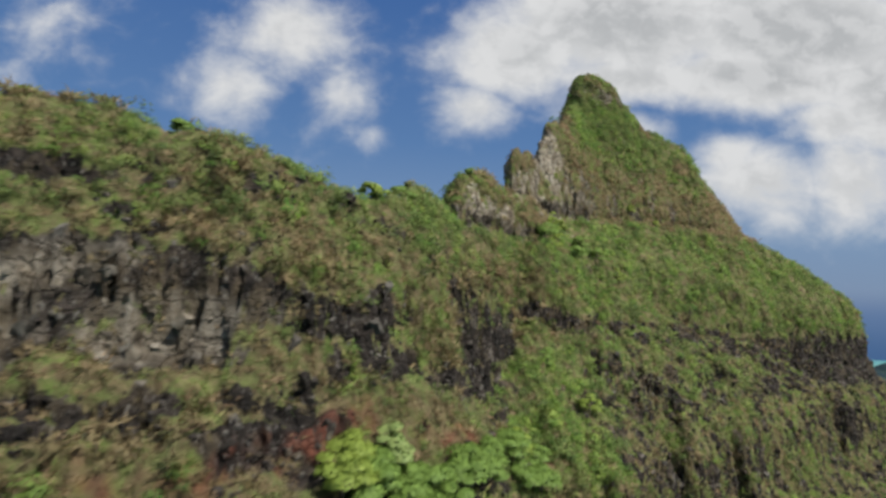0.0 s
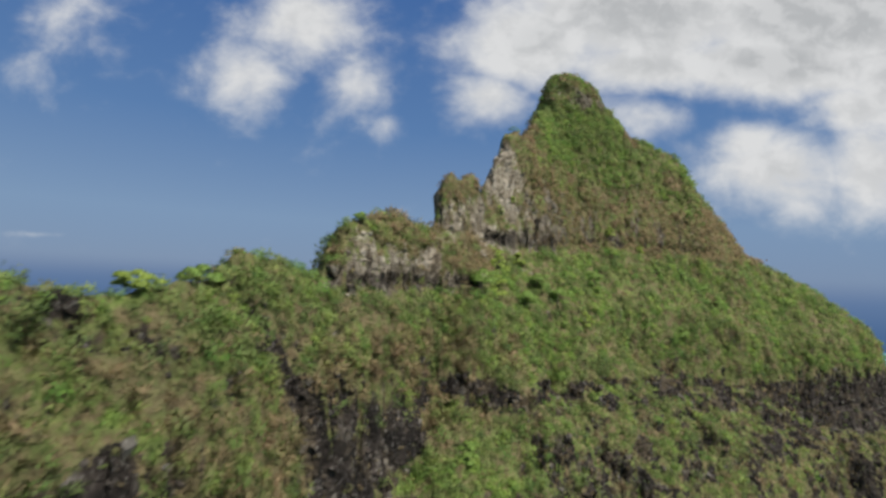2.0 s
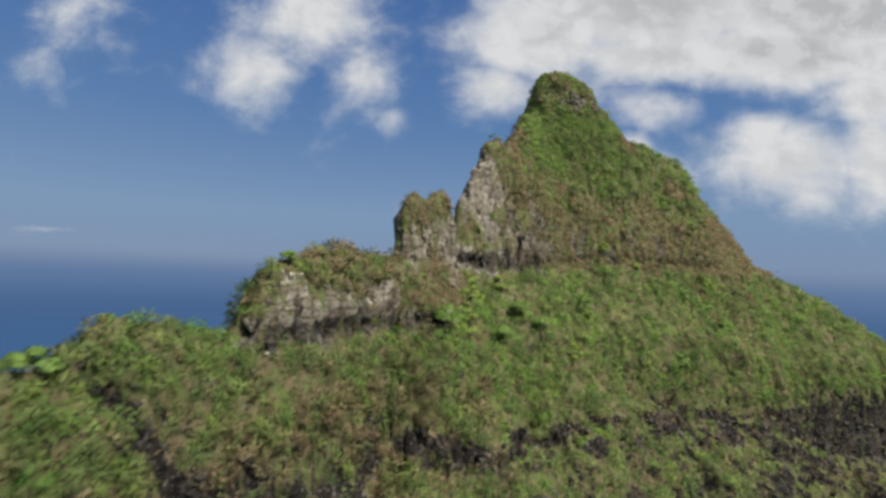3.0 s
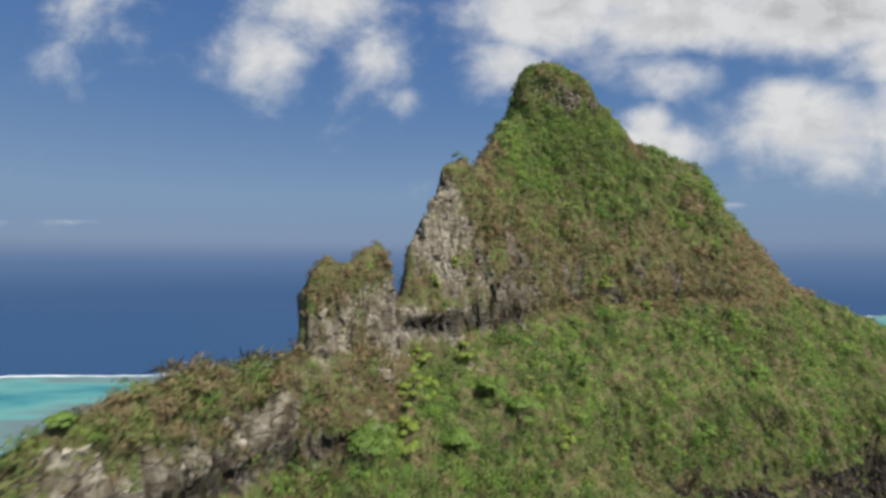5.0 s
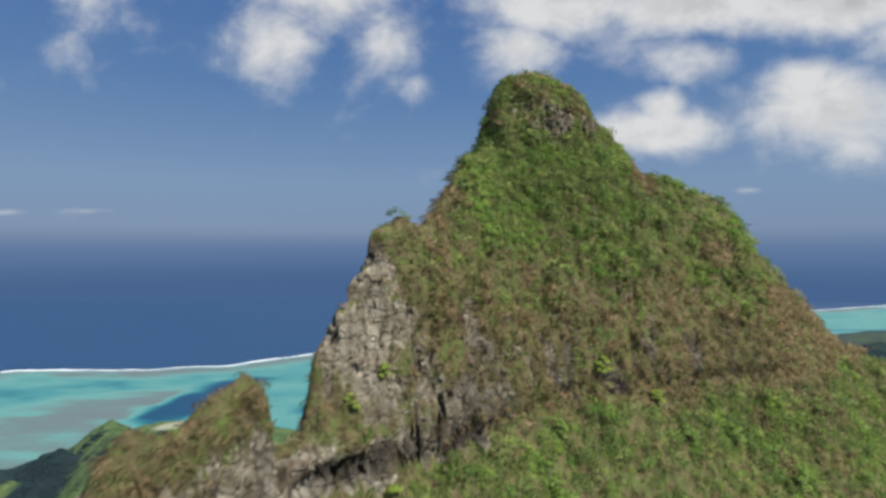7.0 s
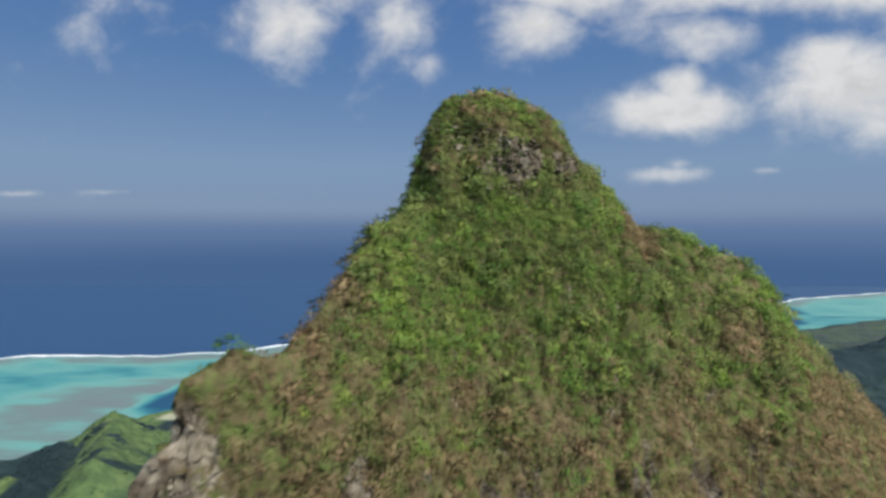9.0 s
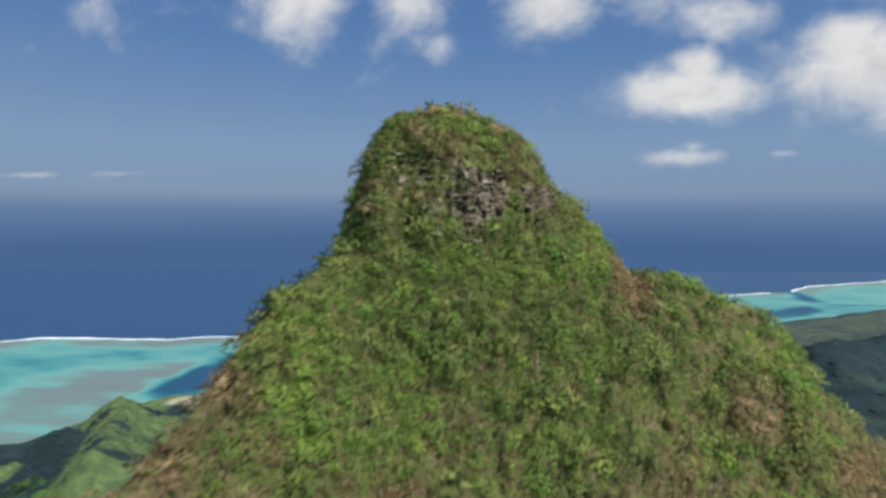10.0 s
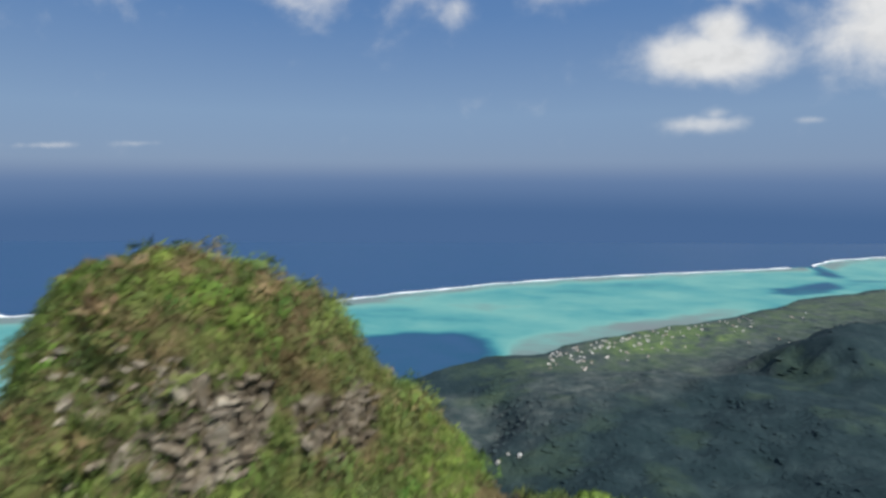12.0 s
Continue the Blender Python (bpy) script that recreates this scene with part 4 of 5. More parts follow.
# finer, wind-cropped growth on the summit
heath = [leaf_cards(24, 1.0, 0.29, squash=0.8, slim=0.3) for _ in range(3)] + [plume(25, 1.05) for _ in range(6)]
at, nor = spots(11500, weight * step(48, 24, apex) * step(518, 568, centre[:, 2]))
size = np.clip(rng.lognormal(-0.38, 0.36, len(at)), 0.32, 1.3)
cropped = scatter("scrub", at, nor, size, heath, scrub_mat, parched(at), rounded=True)
tagged(cropped, "low wind-cropped scrub on the summit", "shrubs", kind="stuff")
# leafy bushes that stand out of it in clusters
bushes = [leaf_cards(72, 1.0, 0.28, squash=0.95, slim=0.34) for _ in range(6)]
tuft = step(0.0, 0.35, fbm(centre / np.array([11, 11, 14]), 3, 145) + 0.12)
skirt_w = tuft * ((centre[:, 2] < 497) * step(30, 45, centre[:, 0]) + 1.3 * (centre[:, 2] > 528) * step(55, 70, centre[:, 0]) + 0.9 * (centre[:, 2] > 464) * step(4, -6, centre[:, 0]) + 1.1 * (centre[:, 2] < 464) * step(4, -6, centre[:, 0]) + 0.45)
at, nor = spots(3000, weight * skirt_w * (fbare < 0.4))
size = np.clip(rng.lognormal(0.42, 0.4, len(at)), 0.7, 3.2)
leafy = scatter("scrub", at, nor, size, bushes, scrub_mat, np.where(rng.uniform(0, 1, len(at)) < 0.5, rng.uniform(-0.75, -0.3, len(at)), parched(at)), lift=0.1, rounded=True)
tagged(leafy, "bright green leafy bushes dotted over the slopes", "shrubs", kind="stuff")
# rounded bushes that break the skyline of the low ridge
low_crest = CREST[(CREST[:, 0] > -106) & (CREST[:, 0] < 2)]
bx = rng.uniform(-100, 0, 90)
by = np.interp(bx, low_crest[:, 0], low_crest[:, 1]) - rng.uniform(-2.5, 5, 90)
at = np.stack([bx, by, mountain_height(bx, by)], -1)
hedge = scatter("scrub", at, np.tile([0.1, -0.3, 0.9], (90, 1)), np.clip(rng.lognormal(0.3, 0.35, 90), 0.8, 2.4), bushes, scrub_mat, np.where(rng.uniform(0, 1, 90) < 0.4, -0.5, -0.1), lift=0.0, rounded=True)
tagged(hedge, "rounded green bushes along the crest of the low ridge", "shrubs", kind="stuff")
# soft rounded shrubs of the sheltered skirt and the upper slope, several metres across
mounds = [leaf_cards(110, 1.0, 0.22, squash=1.05, slim=0.34) for _ in range(6)]
sheltered = 2.2 * step(16, 24, centre[:, 0]) * step(84, 66, centre[:, 0]) * step(452, 460, centre[:, 2]) * step(490, 482, centre[:, 2]) + 0.9 * step(404, 412, centre[:, 2]) * step(444, 436, centre[:, 2]) * step(15, 24, centre[:, 0]) * step(70, 56, centre[:, 0])
at, nor = spots(1900, weight * (fbare < 0.4) * (0.35 + sheltered + 0.5 * step(536, 548, centre[:, 2]) * step(572, 566, centre[:, 2])))
shelter = rng.uniform(-0.75, 0.0, len(at))
mound = scatter("scrub", at, nor, np.clip(rng.lognormal(0.55, 0.3, len(at)), 1.0, 2.9), mounds, scrub_mat, np.where(parched(at) > 0.12, parched(at), np.minimum(shelter, parched(at))), lift=0.0, rounded=True)
tagged(mound, "soft rounded green shrubs several metres across", "shrubs", kind="stuff")
grasses = [tussock(10, 1.0) for _ in range(6)]
dry_w = weight * (0.25 + np.clip(parched(centre), 0, 1)) + marea * facing * (fbare > 0.3) * 0.16 * (centre[:, 2] > 340)
at, nor = spots(17000, dry_w)
size = np.clip(rng.lognormal(0.0, 0.35, len(at)), 0.5, 2.2)
grass = scatter("grass", at, nor, size, grasses, scrub_mat, parched(at) + 0.25, lift=0.0, rounded=True)
tagged(grass, "tufts of dry hanging grass on the rock faces", "grass", kind="stuff")


# strands of dead growth that hang down the brown wall
strands = [drape(9, 1.2) for _ in range(6)]
wall_w = marea * facing * (mn[:, 2] < 0.72) * step(496, 501, centre[:, 2]) * step(548, 520, centre[:, 2]) * step(56, 66, centre[:, 0]) * step(172, 160, centre[:, 0]) + 0.5 * marea * facing * (mn[:, 2] < 0.7) * (centre[:, 2] < 450) * (centre[:, 2] > low) * (centre[:, 0] > 20) * (centre[:, 0] < 240)
at, nor = spots(6500, wall_w)
hanging = scatter("grass", at, nor, np.clip(rng.lognormal(0.1, 0.35, len(at)), 0.6, 2.4), strands, scrub_mat, 0.45 + 0.4 * rng.uniform(0, 1, len(at)), lift=0.5, rounded=True)
tagged(hanging, "dead fern and grass hanging down the brown rock wall", "grass", kind="stuff")


# ---- broken rock ----
def block(seed):
    """An angular basalt block: a box with knocked-off corners."""
    r = random.Random(seed)
    bm = bmesh.new()
    bmesh.ops.create_cube(bm, size=1.6)
    bmesh.ops.subdivide_edges(bm, edges=bm.edges[:], cuts=1, use_grid_fill=True)
    for v in bm.verts:
        k = sum(abs(c) > 0.7 for c in v.co)
        v.co *= {3: 0.95, 2: 1.0, 1: 1.02}.get(k, 1.0) * r.uniform(0.84, 1.14)
        v.co.z *= 0.55
    pts = np.array([v.co[:] for v in bm.verts])
    quads = np.array([[v.index for v in f.verts] for f in bm.faces])
    bm.free()
    return pts, quads


def chip(seed):
    """A splinter of broken rock: six uneven faces, taller than wide."""
    r = np.random.default_rng(seed)
    pts = np.array([(x, y, z) for z in (-0.8, 0.8) for x, y in ((-0.7, -0.7), (0.7, -0.7), (0.7, 0.7), (-0.7, 0.7))]) + r.uniform(-0.28, 0.28, (8, 3))
    pts[4:, :2] *= r.uniform(0.55, 0.95)
    return pts, np.array([(3, 2, 1, 0), (4, 5, 6, 7), (0, 1, 5, 4), (1, 2, 6, 5), (2, 3, 7, 6), (3, 0, 4, 7)])


block_shapes = [block(k) for k in range(8)]
rock_w = marea * facing * (fbare > 0.42) * (centre[:, 2] > low) * (centre[:, 0] > -105) * (centre[:, 0] < 310) * (0.4 + near)
at, nor = spots(8000, rock_w * (0.3 + 0.7 * (centre[:, 2] < 478)))
size = np.clip(rng.lognormal(-0.42, 0.42, len(at)), 0.3, 1.6)
rubble = scatter("rubble", at, nor, size, [chip(k) for k in range(10)], block_mat, np.zeros(len(at)), lift=-0.42)
store(rubble, "old_and_shade", old_flow_and_shade(np.array([v.co[:] for v in rubble.data.vertices])))
tagged(rubble, "broken grey basalt blocks along the cliff bands", "rocks", kind="stuff")

# larger blocks stand out of the cliffs of the low ridge and the horns
at, nor = spots(2400, marea * facing * (fbare > 0.4) * (centre[:, 2] > 415) * (centre[:, 0] > -100) * (centre[:, 2] < 545) * ((centre[:, 0] < 20) + 0.35 * (centre[:, 0] < 66)))
size = np.clip(rng.lognormal(-0.5, 0.32, len(at)), 0.32, 1.0)
crags = scatter("rubble", at, nor, size, [chip(40 + k) for k in range(10)], block_mat, np.zeros(len(at)), lift=-0.5)
store(crags, "old_and_shade", old_flow_and_shade(np.array([v.co[:] for v in crags.data.vertices])))
tagged(crags, "large angular basalt blocks jutting from the cliffs", "rocks", kind="stuff")

# the ledges of the summit, block by block
block_meshes = []
for k, (pts, quads) in enumerate(block_shapes):
    block_meshes.append(mesh_of("rock", pts, quads, block_mat, smooth=False))
    tone = block_meshes[-1].attributes.new("old_and_shade", "FLOAT", "POINT")
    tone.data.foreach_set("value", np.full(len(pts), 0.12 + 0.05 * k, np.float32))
# they lie in level courses that dip a little with the old flows
laid, course = 0, 568.5
while course < 587:
    turn = rng.uniform(-200, -185)
    while turn < 30:
        way = np.array([math.cos(math.radians(turn)), math.sin(math.radians(turn))])
        reach = np.arange(1.0, 32, 0.25)
        x, y = 88 + way[0] * reach, 317 + way[1] * reach
        level = course + 0.12 * (x - 90) + 1.3 * fbm(np.stack([x / 5, y / 5, 0 * x], -1), 2, 181)
        under = np.flatnonzero(mountain_height(x, y) < level)
        long = float(np.clip(rng.lognormal(-0.45, 0.5), 0.25, 1.6))
        if len(under) and laid < 298:
            k = under[0]
            n = 0.85 * fbm(np.array([[x[k] / 15, y[k] / 15, level[k] / 3.6]]), 4, 75)[0] + 0.38 * float(summit_rock(x[k], y[k], level[k])) - 0.25
            if n > 0.08 * rng.normal():
                ob = new("rock", block_meshes[int(rng.integers(8))])
                ob.parent = mountain
                out_by = -0.35 + 0.28 * rng.normal()
                ob.matrix_basis = pose(x[k] + way[0] * out_by, y[k] + way[1] * out_by, level[k] + 0.2 * rng.normal(), rng.normal() * 5, 5 + rng.normal() * 4, turn + 90 + rng.normal() * 12) @ Matrix.Diagonal((long, rng.uniform(0.5, 0.9), rng.uniform(0.2, 0.46), 1))
                laid += 1
            turn += math.degrees(1.5 * long / max(reach[k], 4))
        else:
            turn += 12
    course += rng.uniform(0.6, 1.35)

# ---- trees and tall bushes that stand out ----
bark_mat, t, bsdf = material("bark")
t.links.new(ramp(t, mnoise(t, 3.0, 6, 0.6, position(t, (1, 1, 0.3))), [(0.3, (0.05, 0.04, 0.03)), (0.7, (0.17, 0.14, 0.11))]), bsdf.inputs["Base Color"])
bsdf.inputs["Roughness"].default_value = 0.95


def leaf_material(name, dark, light):
    m, t, bsdf = material(name)
    island = t.nodes.new("ShaderNodeNewGeometry").outputs["Random Per Island"]
    c = mixed(t, island, dark, light)
    t.links.new(c, bsdf.inputs["Base Color"])
    bsdf.inputs["Roughness"].default_value = 0.6
    bsdf.inputs["Specular IOR Level"].default_value = 0.25
    tr = t.nodes.new("ShaderNodeBsdfTranslucent")
    t.links.new(c, tr.inputs[0])
    mx = t.nodes.new("ShaderNodeMixShader")
    mx.inputs[0].default_value = 0.35
    t.links.new(bsdf.outputs[0], mx.inputs[1]), t.links.new(tr.outputs[0], mx.inputs[2])
    t.links.new(mx.outputs[0], t.nodes["Material Output"].inputs[0])
    return m


green_leaf = leaf_material("fresh_leaves", (0.11, 0.19, 0.04), (0.225, 0.335, 0.075))
lime_leaf = leaf_material("lime_leaves", (0.17, 0.24, 0.04), (0.29, 0.37, 0.075))
pale_leaf = leaf_material("pale_leaves", (0.17, 0.25, 0.08), (0.34, 0.42, 0.15))


def limb(points, radii, sides=7):
    """A tapered tube along points: its points and quads."""
    pts, quads = [], []
    for i, (p, r) in enumerate(zip(points, radii)):
        for k in range(sides):
            a = 2 * math.pi * k / sides
            pts.append((p[0] + r * math.cos(a), p[1] + r * math.sin(a), p[2]))
    for i in range(len(points) - 1):
        for k in range(sides):
            a, b = i * sides + k, i * sides + (k + 1) % sides
            quads.append((a, b, b + sides, a + sides))
    return np.array(pts), np.array(quads)


def tree(height, spread, leaf_mat, name, label, seed, leaf=0.38):
    """A trunk with limbs and a crown of leaf tufts in uneven clumps."""
    r = np.random.default_rng(seed)
    top = new(name)
    tagged(top, label, "tree" if name == "tree" else "bush", "trees of the ridge" if name == "tree" else "bushes of the skirt")
    lean = r.normal(size=2) * 0.12 * height
    stem = [(lean[0] * k * k, lean[1] * k * k, height * (k * 0.75 - 0.12)) for k in (0, 0.3, 0.6, 1.0)]
    pts, quads = limb(stem, [0.045 * height * (1 - 0.65 * k) for k in (0, 0.3, 0.6, 1)])
    part("trunk", mesh_of("trunk", pts, quads, bark_mat), top)
    clumps = []
    for k in range(13):
        a, out = k * 2.4 + r.uniform(0, 0.6), spread * r.uniform(0.3, 0.8 if name == "tree" else 1.0)
        tip = np.array([math.cos(a) * out + lean[0], math.sin(a) * out + lean[1], height * (r.uniform(0.35, 0.9) if name == "tree" else r.uniform(0.08, 0.85))])
        start = np.array(stem[1]) + (np.array(stem[3]) - np.array(stem[1])) * r.uniform(0.2, 0.9)
        pts, quads = limb([start, (start + tip) / 2 + np.array([0, 0, 0.06 * height]), tip], [0.016 * height, 0.011 * height, 0.004 * height], 5)
        part("limb", mesh_of("limb", pts, quads, bark_mat), top)
        clumps.append((tip, spread * (r.uniform(0.36, 0.58) if name == "tree" else r.uniform(0.22, 0.48))))
    clumps.append((np.array([lean[0], lean[1], height * 0.95]), spread * 0.4))
    pts, quads, soft, base = [], [], [], 0
    for c, size in clumps:
        sp, sf = leaf_cards(240, 1.0, leaf / size, squash=0.75, slim=0.42)
        soft.append(sp + 0.5 * (c / spread))
        sp = sp * size + c
        pts.append(sp), quads.append(sf + base)
        base += len(sp)
    crown = part("crown", mesh_of("crown", np.concatenate(pts), np.concatenate(quads), leaf_mat), top)
    # leaves take the light as the clumps that they make up
    soft = np.concatenate(soft) + np.array([0, 0, 0.25])
    crown.data.normals_split_custom_set_from_vertices((soft / np.linalg.norm(soft, axis=1, keepdims=True)).astype(np.float32))
    return top


def stand(ob, x, y, sink=0.2):
    z = mountain_height(np.array([float(x)]), np.array([float(y)]))[0]
    ob.matrix_basis = pose(x, y, z - sink, 0, 0, (x * 37) % 360) @ Matrix.Diagonal((*ob.scale, 1))
    return ob


green_label = "leafy bright green tree standing below the dark cliff"
grove = [(-8, 99, 9.5, 3.8), (-3, 95, 7, 5), (-13, 90, 7, 4.6), (3, 102, 7, 5), (-6, 88, 6.5, 5), (7, 110, 8, 5), (12, 119, 8, 5), (3, 93, 6.5, 5), (-14, 83, 6, 4.6), (9, 101, 6.5, 5), (9, 94, 6, 5), (-1, 85, 6, 5),
         (16, 128, 7, 4.6), (13, 109, 7, 5), (20, 136, 7, 4.5), (18, 119, 7, 5), (24, 146, 7, 4.5), (25, 132, 7, 5), (29, 158, 6, 4), (-8, 80, 6, 5), (5, 86, 6, 5), (-2, 100, 6, 5), (0, 90, 6, 5), (6, 98, 6, 5), (10, 114, 6.5, 5), (-10, 94, 6, 4.6), (15, 114, 6.5, 5), (4, 107, 6.5, 4.6), (-11, 86, 5.5, 4.6), (-4, 91, 6, 5), (-5, 97, 6, 4.8), (1, 97, 6, 5), (-10, 82, 5.5, 4.8), (20, 127, 6.5, 5)]
for k, (x, y, h, s) in enumerate(grove):
    stand(tree(h, s, pale_leaf if k == 0 else (lime_leaf if k % 6 == 2 else green_leaf), "tree", green_label if k else "tall pale green tree standing out of the grove below the cliff", 40 + k, 0.5), x, y)
for k, (x, y, h, s, m, words) in enumerate([
    (47, 248.5, 3.0, 1.6, lime_leaf, "yellow-green bush growing at the foot of the rock wall"),
    (52, 254, 2.6, 1.4, lime_leaf, "yellow-green bush growing at the foot of the rock wall"),
    (90, 284, 4.2, 2.2, green_leaf, "round dark green bush on the grassy skirt"),
    (86, 271, 4.6, 2.4, green_leaf, "bright green bush on the grassy skirt"),
    (44, 236, 5.0, 2.6, lime_leaf, "lime green bush on the skirt below the horns"),
    (47, 231, 4.5, 2.4, lime_leaf, "lime green bush on the skirt below the horns"),
    (6.5, 168, 1.8, 1.5, green_leaf, "small round tree on the crest of the ridge"),
    (-10, 139, 1.5, 1.6, green_leaf, "small round tree on the crest of the ridge"),
    (-78, 96.5, 2.6, 2.3, green_leaf, "small round tree on the crest of the ridge"),
    (-50, 98.5, 2.0, 1.9, green_leaf, "small round tree on the crest of the ridge"),
    (129, 330, 1.8, 1.8, green_leaf, "green bush on the shoulder of the peak"),
    (38, 204, 6.3, 5.2, green_leaf, "bright green bushy tree on the skirt below the horns"),
    (45, 223, 8.0, 3.4, lime_leaf, "tall lime green bush on the skirt below the horns"),
    (53.5, 223, 5.8, 4.7, green_leaf, "bright green bushy tree on the skirt below the horns"),
    (61, 246, 5.2, 4.2, green_leaf, "bright green bush on the grassy skirt"),
    (69, 246, 5.8, 4.4, green_leaf, "bright green bush on the grassy skirt"),
    (89, 268, 6.3, 3.9, green_leaf, "round dark green bush on the grassy skirt"),
    (157, 305, 5.2, 3.9, green_leaf, "bright green bush on the grassy skirt"),
    (54, 250, 4.6, 3.1, lime_leaf, "yellow-green bush growing at the foot of the rock wall"),
    (43.5, 213, 7.5, 3.6, lime_leaf, "lime green bush on the skirt below the horns"),
    (81, 250, 5.2, 3.9, lime_leaf, "lime green bush on the grassy skirt"),
    (130, 281, 5.2, 3.9, green_leaf, "bright green bush on the grassy skirt"),
    (125, 294, 5.2, 3.1, green_leaf, "bright green bush on the grassy skirt"),
    (103, 296, 3.9, 2.5, lime_leaf, "yellow-green bush on the steep brown face"),
    (116.5, 296, 3.2, 2.0, lime_leaf, "yellow-green bush growing at the foot of the rock wall"),
    (138, 302, 4.6, 2.9, green_leaf, "round dark green bush on the grassy skirt"),
    (-11, 126, 2.6, 3.4, green_leaf, "bright green bush on the low saddle of the ridge"),
    (-16, 118, 2.4, 3.4, lime_leaf, "lime green bush on the low saddle of the ridge"),
    (35, 180, 5.2, 3.9, green_leaf, "bright green bush on the grassy skirt"),
    (49, 179, 5.2, 3.9, lime_leaf, "lime green bush on the grassy skirt"),
    (104, 305, 3.0, 1.7, lime_leaf, "yellow-green bush on the steep brown face"),
]):
    stand(tree(h, s, m, "tree" if "tree" in words else "bush", words, 70 + k, 0.36), x, y)


# ---- surf, low land and village ----
def surf_line(start, stop, width, seed):
    """A strip of broken surf along the reef edge, ragged on both sides."""
    seg = np.hypot(*np.diff(REEF, axis=0).T)
    along = np.concatenate([[0], np.cumsum(seg)])
    stop = min(stop, along[-1] - 20)
    d = np.arange(start, stop, 9.0)
    x, y = np.interp(d, along, REEF[:, 0]), np.interp(d, along, REEF[:, 1])
    p = np.stack([d / 70, np.full_like(d, seed), np.zeros_like(d)], -1)
    wig = 25 * fbm(np.stack([x / 140, y / 140, 0 * x], -1), 3, 91)
    tx, ty = np.gradient(x), np.gradient(y)
    n = np.hypot(tx, ty)
    nx, ny = -ty / n, tx / n
    w = width * (0.55 + 0.6 * np.abs(fbm(p, 4, seed)) + 0.5 * step(0.1, 0.5, vnoise(p * 0.6, seed + 3)))
    a = np.stack([x + nx * (w - wig), y + ny * (w - wig), np.full_like(x, 0.9)], -1)
    m = np.stack([x + nx * (-wig), y + ny * (-wig), np.full_like(x, 2.2)], -1)
    b = np.stack([x - nx * (w * 0.8 + wig), y - ny * (w * 0.8 + wig), np.full_like(x, 0.6)], -1)
    pts = np.stack([a, m, b], 1).reshape(-1, 3)
    i = np.arange(len(d) - 1)[:, None] * 3
    quads = np.concatenate([i + np.array([0, 1, 4, 3]), i + np.array([1, 2, 5, 4])])
    ob = new("surf", mesh_of("surf", pts, quads[:, ::-1], foam_mat))
    return tagged(ob, "white surf breaking along the outer edge of the reef", "surf", kind="stuff")


whole = np.hypot(*np.diff(REEF, axis=0).T).cumsum()
gap = int(np.flatnonzero(REEF[:, 0] == 1850)[0])
surf_line(1800, whole[gap - 1] - 10, 12, 5)
surf_line(whole[gap] - 10, whole[gap + 2] + 900, 13, 8)



def lump(seed, up):
    """A rough clump: a ball of twenty faces pushed about."""
    bm = bmesh.new()
    bmesh.ops.create_icosphere(bm, subdivisions=1, radius=1)
    r = random.Random(seed)
    for v in bm.verts:
        v.co *= r.uniform(0.7, 1.25)
        v.co.z *= up
    pts = np.array([v.co[:] for v in bm.verts])
    tri = np.array([[v.index for v in f.verts] for f in bm.faces])
    bm.free()
    return pts, tri


# the crowns of the forest below
span = rng.uniform(0, 1, (14000, 2))
cx, cy = -1250 + 2900 * span[:, 0], 800 + 2150 * span[:, 1]
flat = np.stack([cx, cy, 0 * cx], -1)
keep = (coast(cx, cy) < -25) & (rng.uniform(0, 1, len(cx)) > 0.45 * lushness(flat)) & (rng.uniform(0, 1, len(cx)) > 0.55 * openness(flat)) & (sandiness(flat) < 0.1) & (np.abs(cx - 60) - 150 < cy * 1.05)
# only low growth on the steep spur beyond the valley
keep &= (np.hypot((cx - 900) / 420, (cy - 1850) / 420) > 1) | (rng.uniform(0, 1, len(cx)) < 0.2)
cx, cy = cx[keep], cy[keep]
at = np.stack([cx, cy, island_height(cx, cy)], -1)
size = rng.uniform(9, 15, len(at)) * (0.8 + 0.3 * vnoise(at / 90, 171)) * step(600, 1900, cy) ** 0.4
# the crowns carry the same painted cloud shadow in their dark colour
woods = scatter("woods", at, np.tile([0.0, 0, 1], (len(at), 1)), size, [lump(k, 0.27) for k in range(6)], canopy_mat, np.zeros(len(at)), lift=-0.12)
crowns_at = np.array([v.co[:] for v in woods.data.vertices])
store(woods, "lush", np.clip(lushness(crowns_at) * 0.8, 0, 1)), store(woods, "open", openness(crowns_at))
tagged(woods, "tropical forest canopy on the lower slopes, coloured dark for cloud shadow", "forest", kind="stuff")

# ---- the village on the shore ----
wall_mat, t, bsdf = material("painted_wall")
t.links.new(ramp(t, mnoise(t, 0.4, 4, 0.6, position(t)), [(0.3, (0.30, 0.31, 0.30)), (0.7, (0.46, 0.47, 0.46))]), bsdf.inputs["Base Color"])
roof_mat, t, bsdf = material("sheet_roof")
shade_of = t.nodes.new("ShaderNodeObjectInfo").outputs["Random"]
t.links.new(ramp(t, shade_of, [(0.0, (0.36, 0.37, 0.36)), (0.45, (0.25, 0.25, 0.22)), (0.7, (0.19, 0.14, 0.11)), (1.0, (0.62, 0.61, 0.58))]), bsdf.inputs["Base Color"])
bsdf.inputs["Roughness"].default_value = 0.5


glass_mat, t, bsdf = material("window_glass")
bsdf.inputs["Base Color"].default_value = (0.04, 0.06, 0.07, 1)
bsdf.inputs["Roughness"].default_value = 0.08


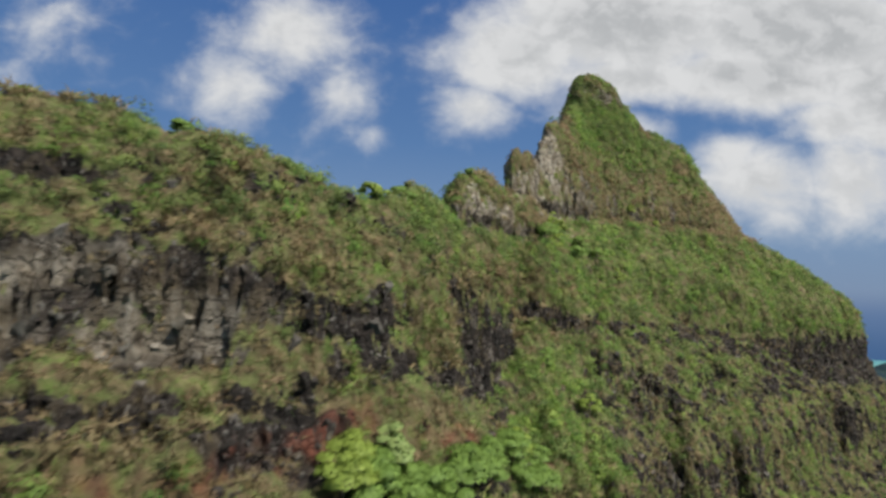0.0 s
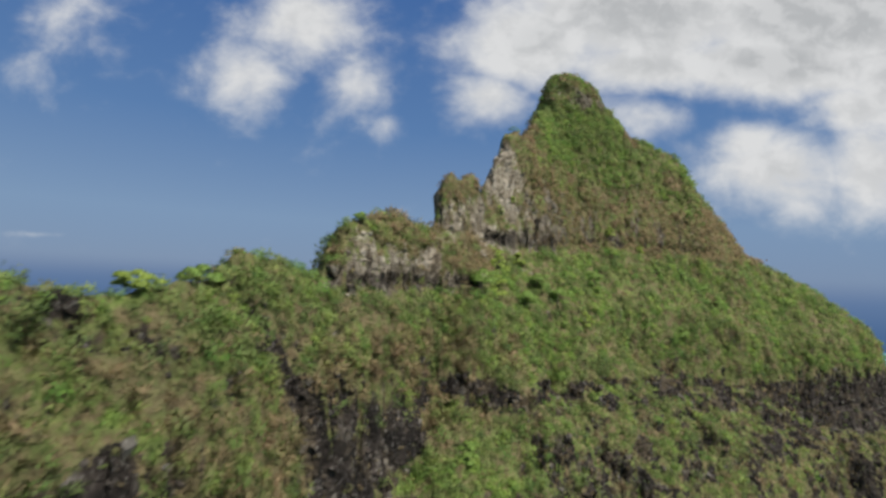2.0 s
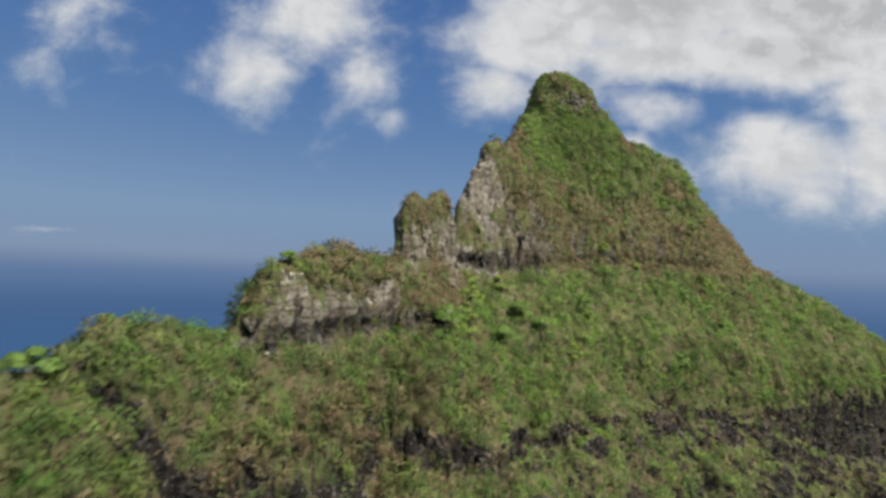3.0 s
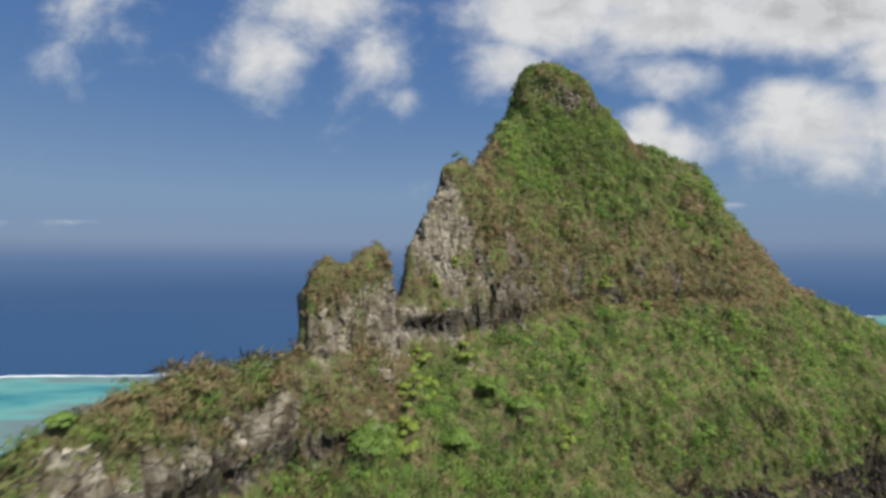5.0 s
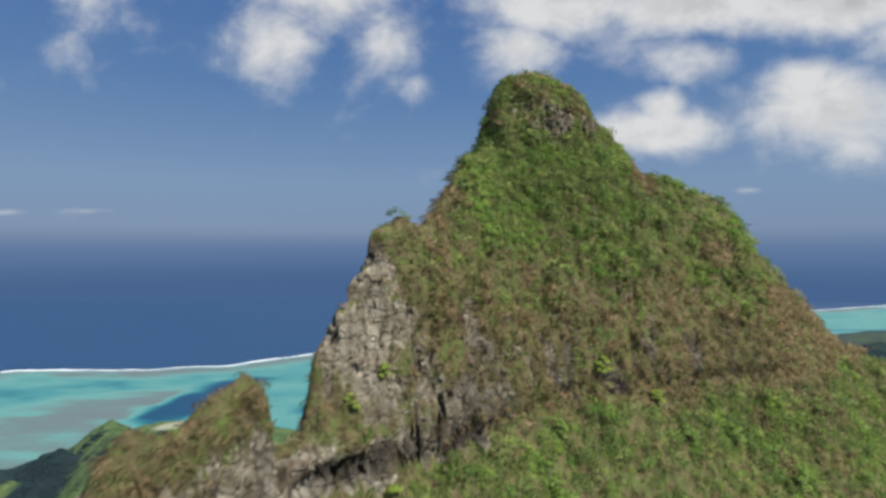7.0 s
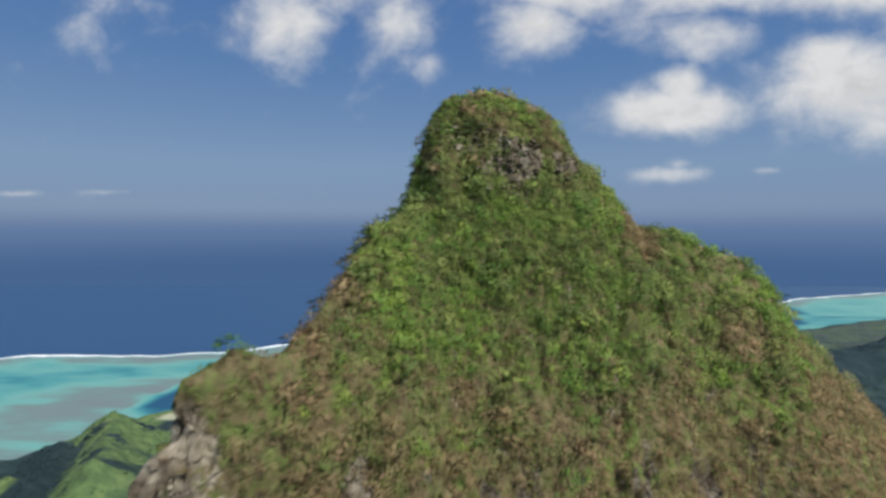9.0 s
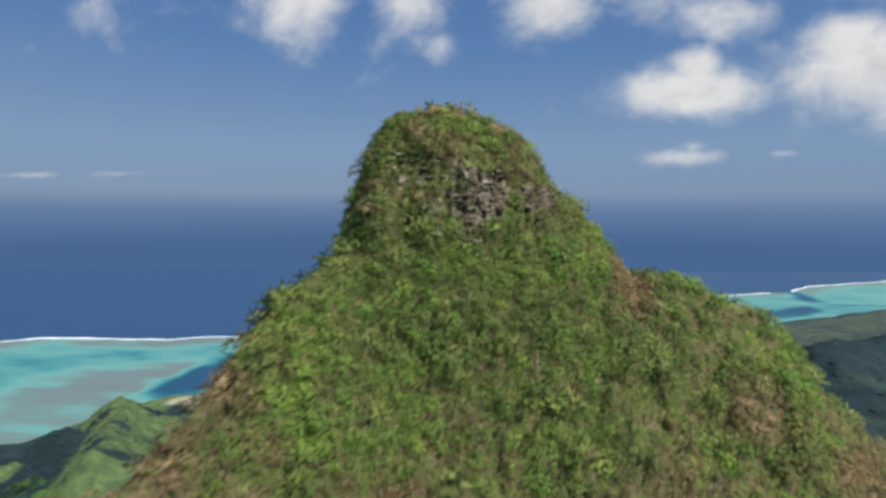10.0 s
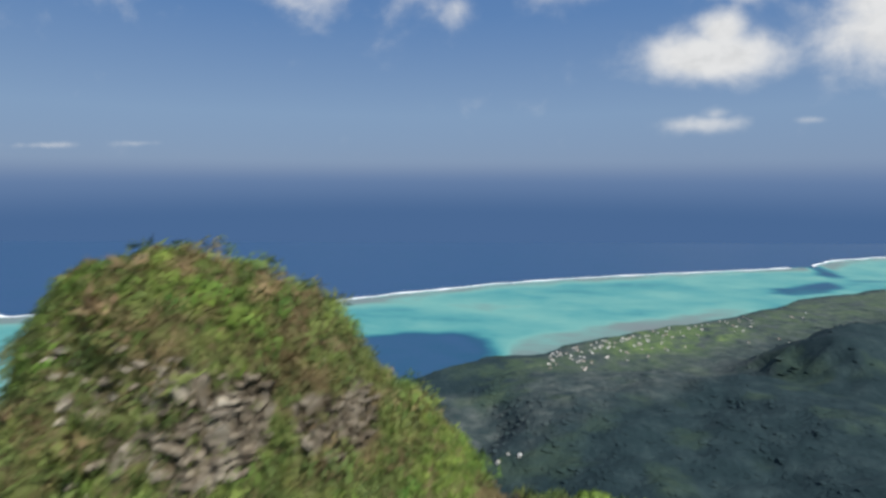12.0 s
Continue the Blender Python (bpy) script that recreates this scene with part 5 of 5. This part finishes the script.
def box_mesh(name, w, d, z0, z1, mat):
    bm = bmesh.new()
    bmesh.ops.create_cube(bm, size=1, matrix=Matrix.LocRotScale((0, 0, (z0 + z1) / 2), None, (w, d, z1 - z0)))
    me = bpy.data.meshes.new(name)
    bm.to_mesh(me), bm.free()
    me.materials.append(mat)
    return me


def roof_mesh(w, d, z0, z1, mat):
    """A gabled roof with eaves and some thickness."""
    pts = [(-w / 2, -d / 2, z0), (w / 2, -d / 2, z0), (w / 2, d / 2, z0), (-w / 2, d / 2, z0), (-w / 2, 0, z1), (w / 2, 0, z1)]
    pts += [(x, y, z - 0.25) for x, y, z in pts]
    me = bpy.data.meshes.new("roof")
    me.from_pydata(pts, [], [(0, 1, 5, 4), (2, 3, 4, 5), (7, 6, 10, 11), (9, 8, 11, 10), (0, 6, 7, 1), (2, 8, 9, 3), (1, 7, 11, 5), (5, 11, 8, 2), (3, 9, 10, 4), (4, 10, 6, 0)])
    me.materials.append(mat)
    return me


def house(w, d):
    top = new("house")
    tagged(top, "small pale village house with a sheet metal gable roof", "house", "houses of the shore village")
    part("wall", box_mesh("wall", w, d, -3, 3.0, wall_mat), top)
    part("roof", roof_mesh(w + 1.4, d + 1.4, 3.0, 5.4, roof_mat), top)
    door = part("door", box_mesh("door", 1.0, 0.12, 0, 2.1, roof_mat), top)
    door.location = (0, -d / 2 - 0.04, 0)
    for x in (-w * 0.3, w * 0.3):
        window = part("window", box_mesh("window", 1.4, 0.1, 0.9, 2.1, glass_mat), top)
        window.location = (x, -d / 2 - 0.03, 0)
    return top


models = [house(10.5, 8), house(14, 8.5), house(8.5, 7)]
place = random.Random(11)
made = 0
while made < 130:
    k = place.random() ** 1.3
    if place.random() < 0.9:
        x = 180 + 860 * k
        y = np.interp(x, SHORE[:, 0], SHORE[:, 1]) - place.uniform(25, 70 + 280 * place.random())
    else:
        x, y = (place.uniform(-210, -120), place.uniform(1470, 1520)) if place.random() < 0.4 else (place.uniform(60, 110), place.uniform(1270, 1310)) if place.random() < 0.3 else (place.uniform(850, 1450), place.uniform(2150, 2900))
    if coast(np.array([x]), np.array([y]))[0] > -22:
        continue
    z = island_height(np.array([x]), np.array([y]))[0]
    m = pose(x, y, z + 0.4, 0, 0, place.uniform(0, 180)) @ Matrix.Scale(place.uniform(0.78, 1.0), 4)
    if made < 3:
        models[made].matrix_basis = m
    else:
        copy_thing(models[made % 3], m)
    made += 1
